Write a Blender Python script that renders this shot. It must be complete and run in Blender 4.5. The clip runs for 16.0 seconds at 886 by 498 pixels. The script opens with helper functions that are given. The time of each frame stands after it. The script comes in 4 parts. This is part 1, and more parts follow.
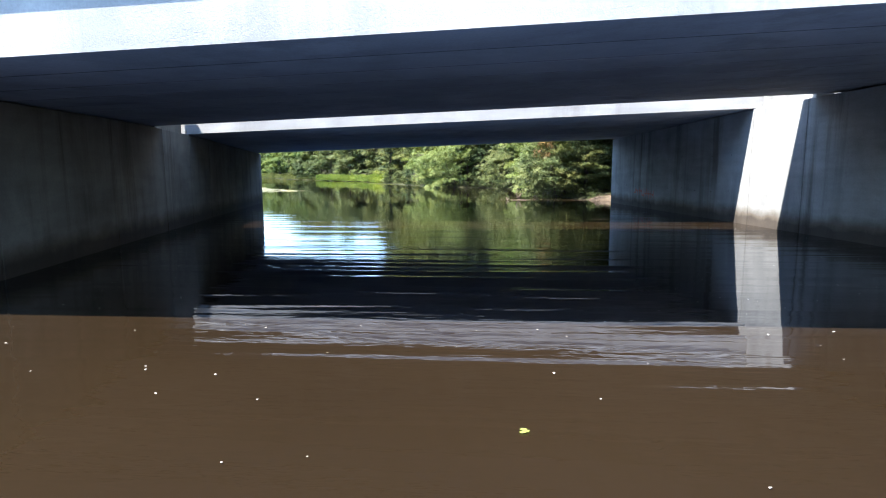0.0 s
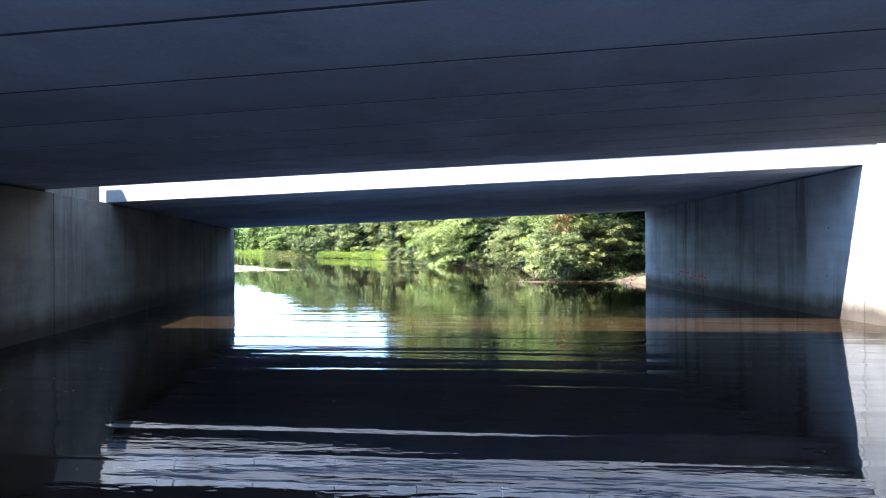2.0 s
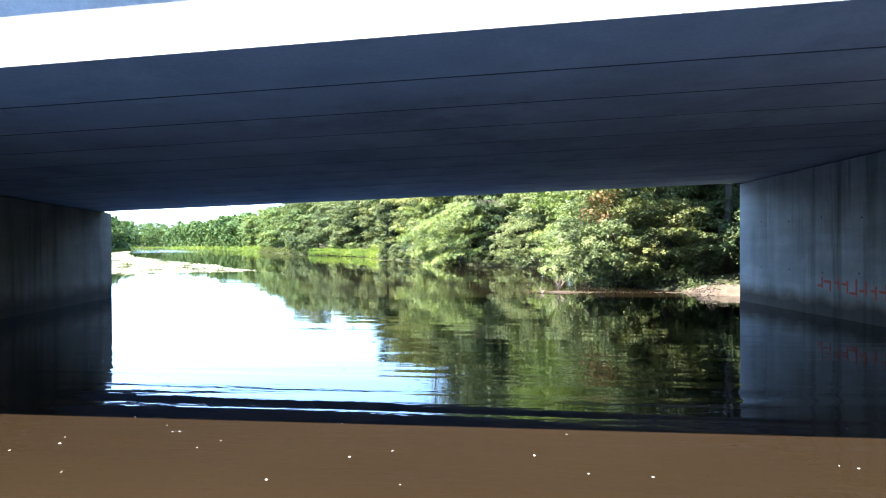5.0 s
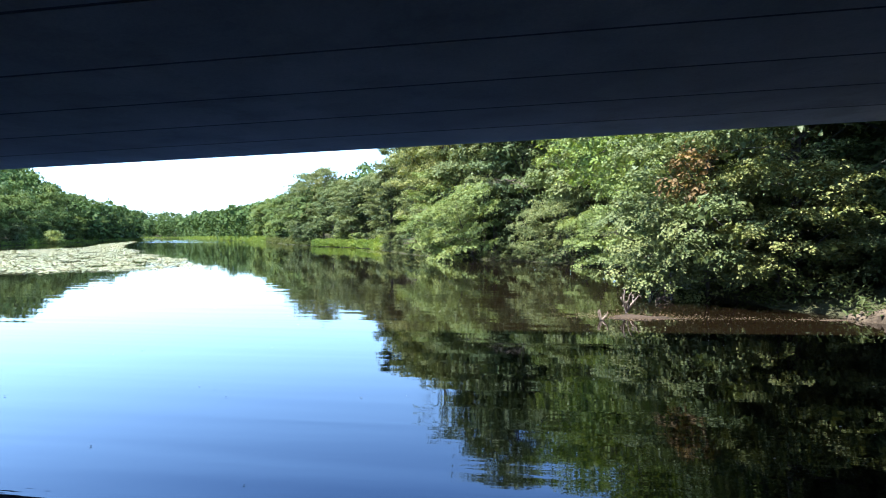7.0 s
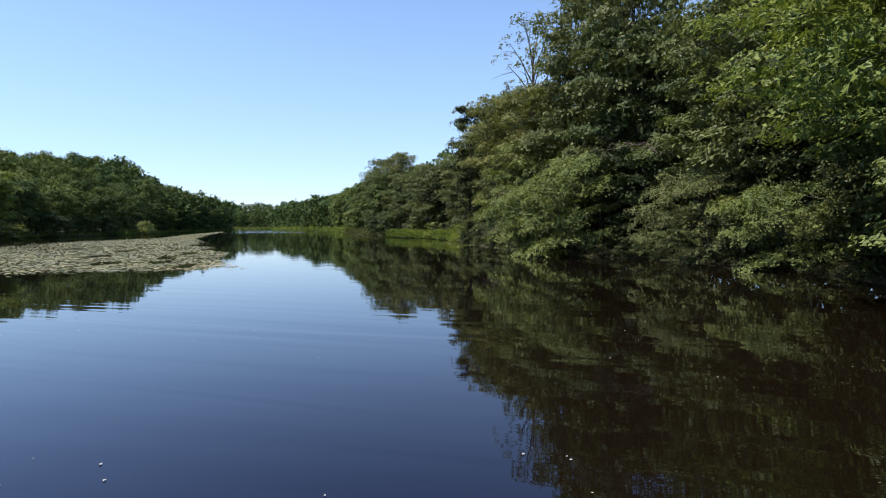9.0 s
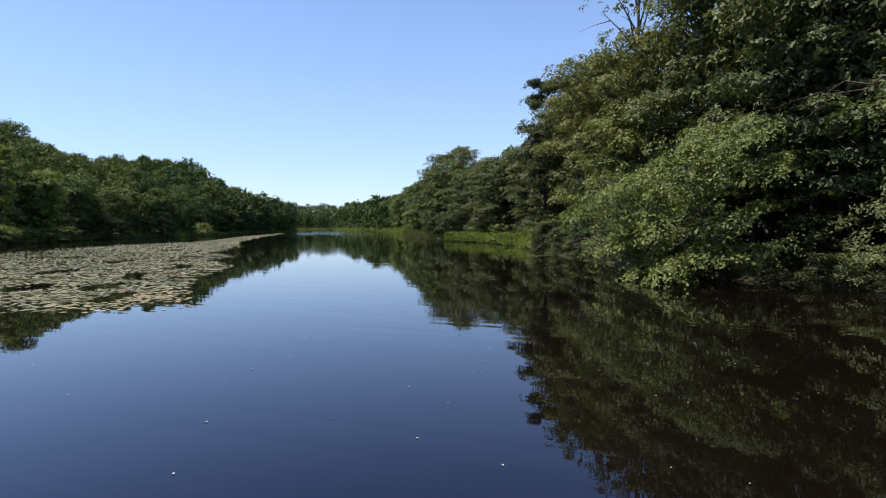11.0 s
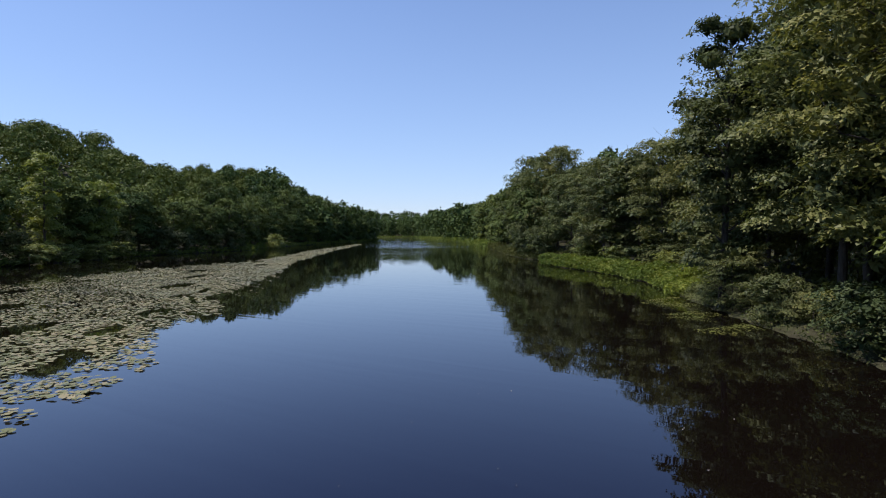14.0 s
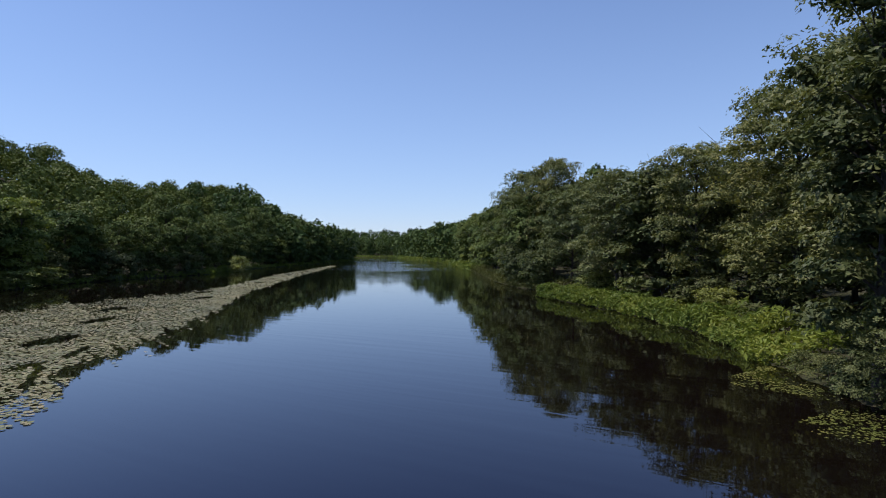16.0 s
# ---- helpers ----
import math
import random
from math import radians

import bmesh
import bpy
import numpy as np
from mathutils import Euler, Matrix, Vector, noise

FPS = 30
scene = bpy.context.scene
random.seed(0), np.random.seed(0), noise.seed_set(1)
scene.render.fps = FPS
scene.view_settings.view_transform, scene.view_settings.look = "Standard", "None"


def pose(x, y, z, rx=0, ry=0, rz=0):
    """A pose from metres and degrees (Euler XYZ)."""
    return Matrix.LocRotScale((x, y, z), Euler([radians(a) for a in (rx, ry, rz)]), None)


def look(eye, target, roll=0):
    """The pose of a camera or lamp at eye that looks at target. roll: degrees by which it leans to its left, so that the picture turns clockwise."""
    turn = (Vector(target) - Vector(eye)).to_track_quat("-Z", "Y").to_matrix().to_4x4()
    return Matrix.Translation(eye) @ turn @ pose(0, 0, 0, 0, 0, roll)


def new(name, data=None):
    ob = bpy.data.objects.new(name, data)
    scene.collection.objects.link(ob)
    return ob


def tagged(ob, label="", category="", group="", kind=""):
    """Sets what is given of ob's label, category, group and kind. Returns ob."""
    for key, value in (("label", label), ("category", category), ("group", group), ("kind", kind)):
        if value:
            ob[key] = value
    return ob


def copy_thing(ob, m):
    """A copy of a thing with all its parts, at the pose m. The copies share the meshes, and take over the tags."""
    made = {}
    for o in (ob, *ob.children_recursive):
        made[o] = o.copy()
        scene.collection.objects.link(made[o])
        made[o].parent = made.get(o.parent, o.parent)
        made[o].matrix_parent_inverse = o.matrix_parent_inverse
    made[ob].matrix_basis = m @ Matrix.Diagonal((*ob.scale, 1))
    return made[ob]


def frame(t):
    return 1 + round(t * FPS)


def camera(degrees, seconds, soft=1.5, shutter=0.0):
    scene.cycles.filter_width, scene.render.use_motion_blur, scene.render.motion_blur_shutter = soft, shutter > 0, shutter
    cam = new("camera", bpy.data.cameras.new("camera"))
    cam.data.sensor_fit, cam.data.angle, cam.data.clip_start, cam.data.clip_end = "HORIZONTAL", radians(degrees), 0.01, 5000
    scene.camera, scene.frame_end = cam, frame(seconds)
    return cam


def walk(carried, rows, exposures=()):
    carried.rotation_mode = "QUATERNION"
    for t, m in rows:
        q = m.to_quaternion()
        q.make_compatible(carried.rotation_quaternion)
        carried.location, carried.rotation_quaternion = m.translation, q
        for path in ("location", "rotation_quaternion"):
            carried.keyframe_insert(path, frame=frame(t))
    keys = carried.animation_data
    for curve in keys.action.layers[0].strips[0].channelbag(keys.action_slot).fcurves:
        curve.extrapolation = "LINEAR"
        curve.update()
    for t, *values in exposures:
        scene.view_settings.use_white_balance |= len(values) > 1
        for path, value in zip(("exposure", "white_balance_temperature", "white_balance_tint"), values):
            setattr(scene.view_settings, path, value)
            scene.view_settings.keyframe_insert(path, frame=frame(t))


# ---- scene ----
# ---- camera: seconds, place in metres, yaw, pitch, roll in degrees ----
cam = camera(76.0, 16.0, 1.1)
ROWS = [
    (0.0, 0.000, 0.000, 1.804, 4.34, -7.83, 0.26),
    (0.5, -0.034, 1.200, 1.811, 4.55, -4.82, 0.29),
    (1.0, -0.085, 2.461, 1.847, 4.69, -0.95, 0.34),
    (1.5, -0.141, 3.775, 1.855, 4.87, -0.15, 0.35),
    (2.0, -0.181, 5.128, 1.853, 5.04, -0.14, 0.38),
    (2.5, -0.191, 6.550, 1.791, 5.15, -0.18, 0.38),
    (3.0, -0.196, 7.975, 1.666, 5.26, -0.16, 0.36),
    (3.5, -0.185, 9.466, 1.649, 5.48, -0.20, 0.34),
    (4.0, -0.125, 11.036, 1.640, 5.66, -0.20, 0.33),
    (4.2, -0.101, 11.699, 1.648, 5.68, -0.17, 0.32),
    (6.3, -0.141, 20.496, 1.805, 6.80, -1.04, 0.29),
    (6.5, -0.208, 21.270, 1.782, 6.96, -1.09, 0.29),
    (7.0, -0.387, 23.197, 1.757, 7.62, -1.41, 0.28),
    (7.5, -0.662, 25.219, 1.759, 10.15, -1.70, 0.37),
    (8.0, -0.999, 27.382, 1.719, 13.30, -2.11, 0.45),
    (8.5, -1.426, 29.586, 1.690, 15.24, -2.22, 0.44),
    (9.0, -1.937, 31.924, 1.713, 16.00, -2.38, 0.44),
    (9.5, -2.695, 34.335, 1.676, 19.63, -2.32, 0.58),
    (9.7, -3.033, 35.339, 1.654, 21.04, -2.32, 0.65),
    (11.8, -6.428, 45.302, 2.362, 23.72, -2.23, 0.28),
    (12.0, -6.847, 46.279, 2.490, 25.75, -2.19, 0.31),
    (12.5, -7.939, 48.661, 2.796, 30.85, -2.09, 0.39),
    (13.0, -9.209, 51.011, 3.015, 31.70, -1.89, 0.42),
    (13.5, -10.507, 53.317, 3.242, 31.33, -1.78, 0.41),
    (14.0, -11.826, 55.513, 3.430, 30.91, -1.60, 0.36),
    (14.5, -13.101, 57.755, 3.596, 30.49, -1.41, 0.34),
    (15.0, -14.388, 59.984, 3.817, 30.03, -0.94, 0.37),
    (15.5, -15.694, 62.094, 3.973, 29.50, -0.46, 0.40),
    (16.0, -16.941, 64.137, 4.169, 28.90, 0.24, 0.39),
]

# seconds, stops, kelvin, tint
EXPOSURES = [(0.0, 2.78, 5780, 9), (0.8, 3.1, 5760, 9), (2.4, 3.62, 5680, 11), (4.0, 3.75, 5700, 10), (6.5, 2.75, 5560, 7), (7.5, 2.2, 5600, 6), (8.0, 1.75, 5800, 8), (8.5, 1.15, 6050, 10), (9.0, 0.70, 6000, 15),
             (9.7, 0.62, 5950, 16), (12.0, 0.45, 5950, 21), (16.0, 0.15, 5850, 21)]
walk(cam, [(t, pose(x, y, z, 90 + pitch, roll, yaw)) for t, x, y, z, yaw, pitch, roll in ROWS], EXPOSURES)

# ---- world and sun ----
SUN = Vector((-0.45, -0.20, 1.0)).normalized()
world = bpy.data.worlds.new("sky")
scene.world = world
world.use_nodes = True
sky = world.node_tree.nodes.new("ShaderNodeTexSky")
sky.sky_type = "NISHITA"
sky.sun_disc = False
sky.sun_elevation = math.asin(SUN.z)
sky.sun_rotation = math.atan2(SUN.x, SUN.y)
sky.air_density, sky.dust_density, sky.ozone_density = 1.0, 0.05, 2.2
background = world.node_tree.nodes["Background"]
background.inputs["Strength"].default_value = 0.12
# a thin haze, thickest at the horizon
veil = world.node_tree.nodes.new("ShaderNodeMix")
veil.data_type = "RGBA"
height = world.node_tree.nodes.new("ShaderNodeSeparateXYZ")
world.node_tree.links.new(world.node_tree.nodes.new("ShaderNodeTexCoord").outputs["Generated"], height.inputs[0])
haze = world.node_tree.nodes.new("ShaderNodeMapRange")
for k, v in enumerate((0.0, 0.42, 0.52, 0.10), 1):
    haze.inputs[k].default_value = v
world.node_tree.links.new(height.outputs["Z"], haze.inputs[0])
world.node_tree.links.new(haze.outputs[0], veil.inputs[0])
veil.inputs[7].default_value = (2.75, 3.95, 5.4, 1)
world.node_tree.links.new(sky.outputs["Color"], veil.inputs[6])
world.node_tree.links.new(veil.outputs[2], background.inputs["Color"])
sun = new("sun", bpy.data.lights.new("sun", "SUN"))
sun.data.energy, sun.data.angle, sun.data.color = 5.0, radians(0.53), (1.0, 0.94, 0.84)
sun.matrix_world = look(SUN * 60, (0, 0, 0))


# ---- materials ----
def material(name, base=(0.5, 0.5, 0.5), rough=0.7, spec=0.4):
    m = bpy.data.materials.new(name)
    m.use_nodes = True
    b = m.node_tree.nodes["Principled BSDF"]
    b.inputs["Base Color"].default_value = (*base, 1)
    b.inputs["Roughness"].default_value = rough
    b.inputs["Specular IOR Level"].default_value = spec
    return m, m.node_tree.nodes, m.node_tree.links, b


def coords(n, l, scale=(1, 1, 1), world_space=True):
    """Coordinates in metres, stretched by scale."""
    mp = n.new("ShaderNodeMapping")
    mp.inputs["Scale"].default_value = scale
    if world_space:
        l.new(n.new("ShaderNodeNewGeometry").outputs["Position"], mp.inputs["Vector"])
    else:
        l.new(n.new("ShaderNodeTexCoord").outputs["Object"], mp.inputs["Vector"])
    return mp.outputs["Vector"]


def noise_tex(n, l, vec, scale, detail=4.0, rough=0.55, distort=0.0):
    t = n.new("ShaderNodeTexNoise")
    t.inputs["Scale"].default_value, t.inputs["Detail"].default_value = scale, detail
    t.inputs["Roughness"].default_value, t.inputs["Distortion"].default_value = rough, distort
    l.new(vec, t.inputs["Vector"])
    return t.outputs["Fac"]


def ramp(n, l, fac, stops):
    r = n.new("ShaderNodeValToRGB")
    while len(r.color_ramp.elements) < len(stops):
        r.color_ramp.elements.new(0.5)
    for e, (p, c) in zip(r.color_ramp.elements, stops):
        e.position = p
        e.color = (*c, 1) if len(c) == 3 else c
    l.new(fac, r.inputs["Fac"])
    return r.outputs["Color"]


def grey(v):
    return (v, v, v)


def mix(n, l, a, b, fac, mode="MIX"):
    m = n.new("ShaderNodeMix")
    m.data_type, m.blend_type = "RGBA", mode
    for sock, v in ((m.inputs[0], fac), (m.inputs[6], a), (m.inputs[7], b)):
        if isinstance(v, bpy.types.NodeSocket):
            l.new(v, sock)
        else:
            sock.default_value = v if not isinstance(v, tuple) else ((*v, 1) if len(v) == 3 else v)
    return m.outputs[2]


def maths(n, l, op, a, b=0.0):
    m = n.new("ShaderNodeMath")
    m.operation = op
    for sock, v in zip(m.inputs, (a, b)):
        if isinstance(v, bpy.types.NodeSocket):
            l.new(v, sock)
        else:
            sock.default_value = v
    return m.outputs[0]


def bump(n, l, height, bsdf, strength, distance):
    b = n.new("ShaderNodeBump")
    b.inputs["Strength"].default_value, b.inputs["Distance"].default_value = strength, distance
    l.new(height, b.inputs["Height"])
    l.new(b.outputs["Normal"], bsdf.inputs["Normal"])


def concrete_material(name, light, dark, streaks=1.0, waterline=False, piece=0.0):
    m, n, l, b = material(name, rough=0.85, spec=0.25)
    blotch = noise_tex(n, l, coords(n, l), 0.55, 5.0, 0.6, 0.4)
    colour = ramp(n, l, blotch, [(0.3, dark), (0.68, light)])
    runs = noise_tex(n, l, coords(n, l, (1, 1, 0.05)), 1.5, 7.0, 0.68, 0.2)
    stain = ramp(n, l, runs, [(0.38, (0.36, 0.33, 0.29)), (0.52, (1, 1, 1))])
    where = ramp(n, l, noise_tex(n, l, coords(n, l, (1, 1, 0.4)), 0.45, 3.0), [(0.40, grey(0.1)), (0.62, grey(1.0))])
    colour = mix(n, l, colour, mix(n, l, (1, 1, 1), stain, where), 0.85 * streaks, "MULTIPLY")
    lifts = noise_tex(n, l, coords(n, l, (0.12, 0.12, 1)), 3.2, 3.0, 0.6)
    colour = mix(n, l, colour, ramp(n, l, lifts, [(0.35, grey(0.80)), (0.65, grey(1.08))]), 0.6, "MULTIPLY")
    fine = noise_tex(n, l, coords(n, l), 26.0, 5.0, 0.7)
    colour = mix(n, l, colour, ramp(n, l, fine, [(0.25, grey(0.78)), (0.75, grey(1.12))]), 0.7, "MULTIPLY")
    if waterline:
        sep = n.new("ShaderNodeSeparateXYZ")
        l.new(coords(n, l), sep.inputs[0])
        edge = maths(n, l, "ADD", sep.outputs["Z"], maths(n, l, "MULTIPLY", noise_tex(n, l, coords(n, l), 1.7), -0.42))
        silt = ramp(n, l, edge, [(0.02, (0.16, 0.115, 0.075)), (0.14, (0.40, 0.33, 0.25)), (0.42, (1, 1, 1))])
        colour = mix(n, l, colour, silt, 0.92, "MULTIPLY")
    if piece:
        info = n.new("ShaderNodeObjectInfo")
        tone = ramp(n, l, info.outputs["Random"], [(0.0, grey(1 - piece)), (1.0, grey(1 + piece))])
        colour = mix(n, l, colour, tone, 1.0, "MULTIPLY")
    l.new(colour, b.inputs["Base Color"])
    pits = noise_tex(n, l, coords(n, l), 48.0, 3.0, 0.6)
    bump(n, l, maths(n, l, "ADD", pits, maths(n, l, "MULTIPLY", blotch, 2.0)), b, 0.35, 0.01)
    return m


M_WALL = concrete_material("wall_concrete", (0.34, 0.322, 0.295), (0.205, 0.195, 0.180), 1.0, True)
# brown west wall, its base also darkened in place of shade
M_WALL_WEST = concrete_material("wall_concrete_brown_shaded", (0.165, 0.140, 0.108), (0.080, 0.068, 0.053), 1.0, True)
M_BEAM = concrete_material("beam_concrete", (0.47, 0.445, 0.415), (0.335, 0.317, 0.295), 0.35, False, 0.08)
M_DECK = concrete_material("deck_concrete", (0.52, 0.50, 0.465), (0.42, 0.405, 0.38), 0.45)


def water_material():
    m, n, l, b = material("lake_water", (0.014, 0.009, 0.004), 0.012, 1.0)
    b.inputs["IOR"].default_value = 1.36
    # reflections tinted blue, painting in a deeper sky than the world gives
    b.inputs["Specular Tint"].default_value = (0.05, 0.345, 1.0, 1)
    sep = n.new("ShaderNodeSeparateXYZ")
    l.new(coords(n, l), sep.inputs[0])
    silt = noise_tex(n, l, coords(n, l), 0.12, 3.0, 0.5, 0.3)
    shallow = ramp(n, l, silt, [(0.3, (0.0090, 0.0056, 0.0027)), (0.7, (0.0130, 0.0081, 0.0040))])
    # silt colour lowered past the bridges, standing in for the bank trees' shade
    bay = ramp(n, l, maths(n, l, "DIVIDE", sep.outputs["Y"], 100.0), [(0.22, grey(1.0)), (0.34, grey(0.52))])
    shallow = mix(n, l, shallow, bay, 1.0, "MULTIPLY")
    deep = maths(n, l, "SUBTRACT", maths(n, l, "DIVIDE", sep.outputs["Y"], 120.0), maths(n, l, "DIVIDE", sep.outputs["X"], 40.0))
    deep = maths(n, l, "ADD", deep, maths(n, l, "MULTIPLY", maths(n, l, "SUBTRACT", silt, 0.5), 0.25))
    l.new(mix(n, l, shallow, (0.0040, 0.0027, 0.0019), ramp(n, l, deep, [(0.24, grey(0.0)), (0.62, grey(1.0))])), b.inputs["Base Color"])
    swell = noise_tex(n, l, coords(n, l, (0.09, 1.15, 1)), 1.6, 1.2, 0.4, 0.5)
    chop = noise_tex(n, l, coords(n, l, (0.5, 2.2, 1)), 5.5, 2.0, 0.5)
    draught = ramp(n, l, maths(n, l, "DIVIDE", sep.outputs["Y"], 300.0), [(0.045, grey(1.0)), (0.10, grey(0.12)), (0.42, grey(0.14)), (0.62, grey(2.2))])
    patch = ramp(n, l, noise_tex(n, l, coords(n, l, (0.35, 1, 1)), 0.045, 3.0), [(0.42, grey(0.35)), (0.62, grey(1.0))])
    height = maths(n, l, "ADD", swell, maths(n, l, "MULTIPLY", chop, 0.08))
    height = maths(n, l, "MULTIPLY", maths(n, l, "MULTIPLY", height, patch), draught)
    bump(n, l, height, b, 0.6, 0.062)
    return m


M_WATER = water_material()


def leaf_material(name, dark, mid, light, clear=0.45, grain=0.5, gloss=0.08, tufts=1.2, patchy=0.85):
    m = bpy.data.materials.new(name)
    m.use_nodes = True
    n, l = m.node_tree.nodes, m.node_tree.links
    b = n["Principled BSDF"]
    b.inputs["Roughness"].default_value, b.inputs["Specular IOR Level"].default_value = 0.46, gloss
    geo = n.new("ShaderNodeNewGeometry")
    tuft = noise_tex(n, l, coords(n, l), 0.9, 4.0, 0.6)
    shade = maths(n, l, "ADD", maths(n, l, "MULTIPLY", geo.outputs["Random Per Island"], grain), maths(n, l, "MULTIPLY", maths(n, l, "SUBTRACT", tuft, 0.5 - 0.28 / tufts), tufts))
    colour = ramp(n, l, shade, [(0.05, dark), (0.5, mid), (0.95, light)])
    patch = noise_tex(n, l, coords(n, l), 0.22, 3.0)
    colour = mix(n, l, colour, ramp(n, l, patch, [(0.3, (0.66, 0.76, 0.78)), (0.7, (1.28, 1.19, 0.94))]), patchy, "MULTIPLY")
    info = n.new("ShaderNodeObjectInfo")
    tone = ramp(n, l, info.outputs["Random"], [(0.0, (0.76, 0.84, 0.85)), (0.5, (1, 1, 1)), (1.0, (1.16, 1.08, 0.86))])
    colour = mix(n, l, colour, tone, 1.0, "MULTIPLY")
    l.new(colour, b.inputs["Base Color"])
    tr = n.new("ShaderNodeBsdfTranslucent")
    l.new(mix(n, l, colour, (1.05, 1.08, 0.55), 1.0, "MULTIPLY"), tr.inputs["Color"])
    sh = n.new("ShaderNodeMixShader")
    sh.inputs[0].default_value = clear
    l.new(b.outputs[0], sh.inputs[1])
    l.new(tr.outputs[0], sh.inputs[2])
    l.new(sh.outputs[0], n["Material Output"].inputs["Surface"])
    return m


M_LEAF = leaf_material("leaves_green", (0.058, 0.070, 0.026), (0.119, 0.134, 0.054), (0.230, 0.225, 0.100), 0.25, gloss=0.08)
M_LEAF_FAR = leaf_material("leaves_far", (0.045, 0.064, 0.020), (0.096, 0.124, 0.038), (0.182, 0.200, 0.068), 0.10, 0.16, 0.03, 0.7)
# darker copy of the green leaves; also carries shade painted into hollows
M_LEAF_DARK = leaf_material("leaves_dark_shaded", (0.036, 0.046, 0.018), (0.074, 0.088, 0.033), (0.140, 0.142, 0.060), 0.22, gloss=0.07)
M_LEAF_YELLOW = leaf_material("leaves_yellow_green", (0.084, 0.107, 0.033), (0.152, 0.180, 0.055), (0.242, 0.258, 0.092), 0.28, gloss=0.12)
M_LEAF_SPRAY = leaf_material("leaves_spray", (0.105, 0.130, 0.030), (0.180, 0.210, 0.046), (0.265, 0.285, 0.075), 0.32, gloss=0.10)
M_LEAF_DRY = leaf_material("leaves_dry", (0.12, 0.075, 0.035), (0.22, 0.13, 0.06), (0.30, 0.19, 0.10), 0.4)
M_GRASS = leaf_material("bank_herbs", (0.080, 0.118, 0.028), (0.132, 0.178, 0.045), (0.200, 0.228, 0.070), 0.35)
M_LITTER = leaf_material("litter_brown", (0.045, 0.032, 0.02), (0.085, 0.060, 0.038), (0.135, 0.10, 0.066), 0.1)
M_PAD = leaf_material("lily_pad_green", (0.108, 0.112, 0.044), (0.212, 0.196, 0.096), (0.325, 0.255, 0.150), 0.08, 0.75, 0.07, 0.9, 0.5)
M_WEED = leaf_material("duckweed_yellow", (0.065, 0.082, 0.022), (0.10, 0.112, 0.034), (0.15, 0.145, 0.05), 0.2)


def bark_material(name, a, c):
    m, n, l, b = material(name, rough=0.9, spec=0.2)
    g = noise_tex(n, l, coords(n, l, (1, 1, 0.2)), 14.0, 6.0, 0.65)
    l.new(ramp(n, l, g, [(0.3, a), (0.7, c)]), b.inputs["Base Color"])
    bump(n, l, g, b, 0.6, 0.03)
    return m


M_BARK = bark_material("bark", (0.032, 0.025, 0.019), (0.095, 0.078, 0.062))
M_DRIFT = bark_material("driftwood", (0.13, 0.092, 0.068), (0.27, 0.205, 0.155))
M_DEAD = bark_material("dead_wood", (0.05, 0.034, 0.024), (0.125, 0.09, 0.066))


def ground_material():
    m, n, l, b = material("forest_ground", rough=0.95, spec=0.15)
    a = noise_tex(n, l, coords(n, l), 0.8, 6.0, 0.6)
    c = ramp(n, l, a, [(0.3, (0.030, 0.024, 0.015)), (0.5, (0.042, 0.040, 0.018)), (0.7, (0.055, 0.062, 0.022))])
    f = noise_tex(n, l, coords(n, l), 22.0, 4.0, 0.7)
    l.new(mix(n, l, c, ramp(n, l, f, [(0.3, grey(0.7)), (0.7, grey(1.2))]), 0.8, "MULTIPLY"), b.inputs["Base Color"])
    bump(n, l, f, b, 0.7, 0.05)
    return m


def mud_material(name, wet, dry, rough=0.75, spec=0.35):
    m, n, l, b = material(name, rough=rough, spec=spec)
    a = noise_tex(n, l, coords(n, l), 1.9, 6.0, 0.65, 0.5)
    c = ramp(n, l, a, [(0.32, wet), (0.66, dry)])
    f = noise_tex(n, l, coords(n, l), 34.0, 4.0, 0.7)
    l.new(mix(n, l, c, ramp(n, l, f, [(0.3, grey(0.65)), (0.7, grey(1.25))]), 0.9, "MULTIPLY"), b.inputs["Base Color"])
    bump(n, l, f, b, 0.8, 0.02)
    return m


M_GROUND = ground_material()
M_MUD = mud_material("wet_mud", (0.020, 0.013, 0.008), (0.058, 0.040, 0.027), 0.95, 0.08)
M_SAND = mud_material("bank_sand", (0.030, 0.021, 0.014), (0.12, 0.088, 0.060), 0.95, 0.1)
M_ASPHALT = mud_material("asphalt", (0.035, 0.035, 0.036), (0.06, 0.06, 0.06))
M_SPECK, _, _, _ = material("dry_petal", (0.36, 0.33, 0.28), 0.7, 0.3)
M_PAINT = mud_material("faded_red_paint", (0.30, 0.055, 0.03), (0.42, 0.09, 0.05))


# ---- mesh helpers ----
def fast_mesh(name, verts, faces, mat, smooth=False):
    """A mesh from arrays of vertices and of faces with equal corner counts."""
    verts, faces = np.asarray(verts, np.float32), np.asarray(faces, np.int32)
    me = bpy.data.meshes.new(name)
    k = faces.shape[1]
    me.vertices.add(len(verts))
    me.vertices.foreach_set("co", verts.ravel())
    me.loops.add(faces.size)
    me.loops.foreach_set("vertex_index", faces.ravel())
    me.polygons.add(len(faces))
    me.polygons.foreach_set("loop_start", np.arange(0, faces.size, k, dtype=np.int32))
    me.polygons.foreach_set("loop_total", np.full(len(faces), k, np.int32))
    me.polygons.foreach_set("use_smooth", np.full(len(faces), smooth, bool))
    me.materials.append(mat)
    me.update(calc_edges=True)
    return me


def part(name, bm, mat, parent=None, label=""):
    """Links a bmesh as one mesh object under a thing or a part."""
    me = bpy.data.meshes.new(name)
    bm.to_mesh(me)
    bm.free()
    me.materials.append(mat)
    ob = new(name, me)
    ob.parent = parent
    return tagged(ob, label)


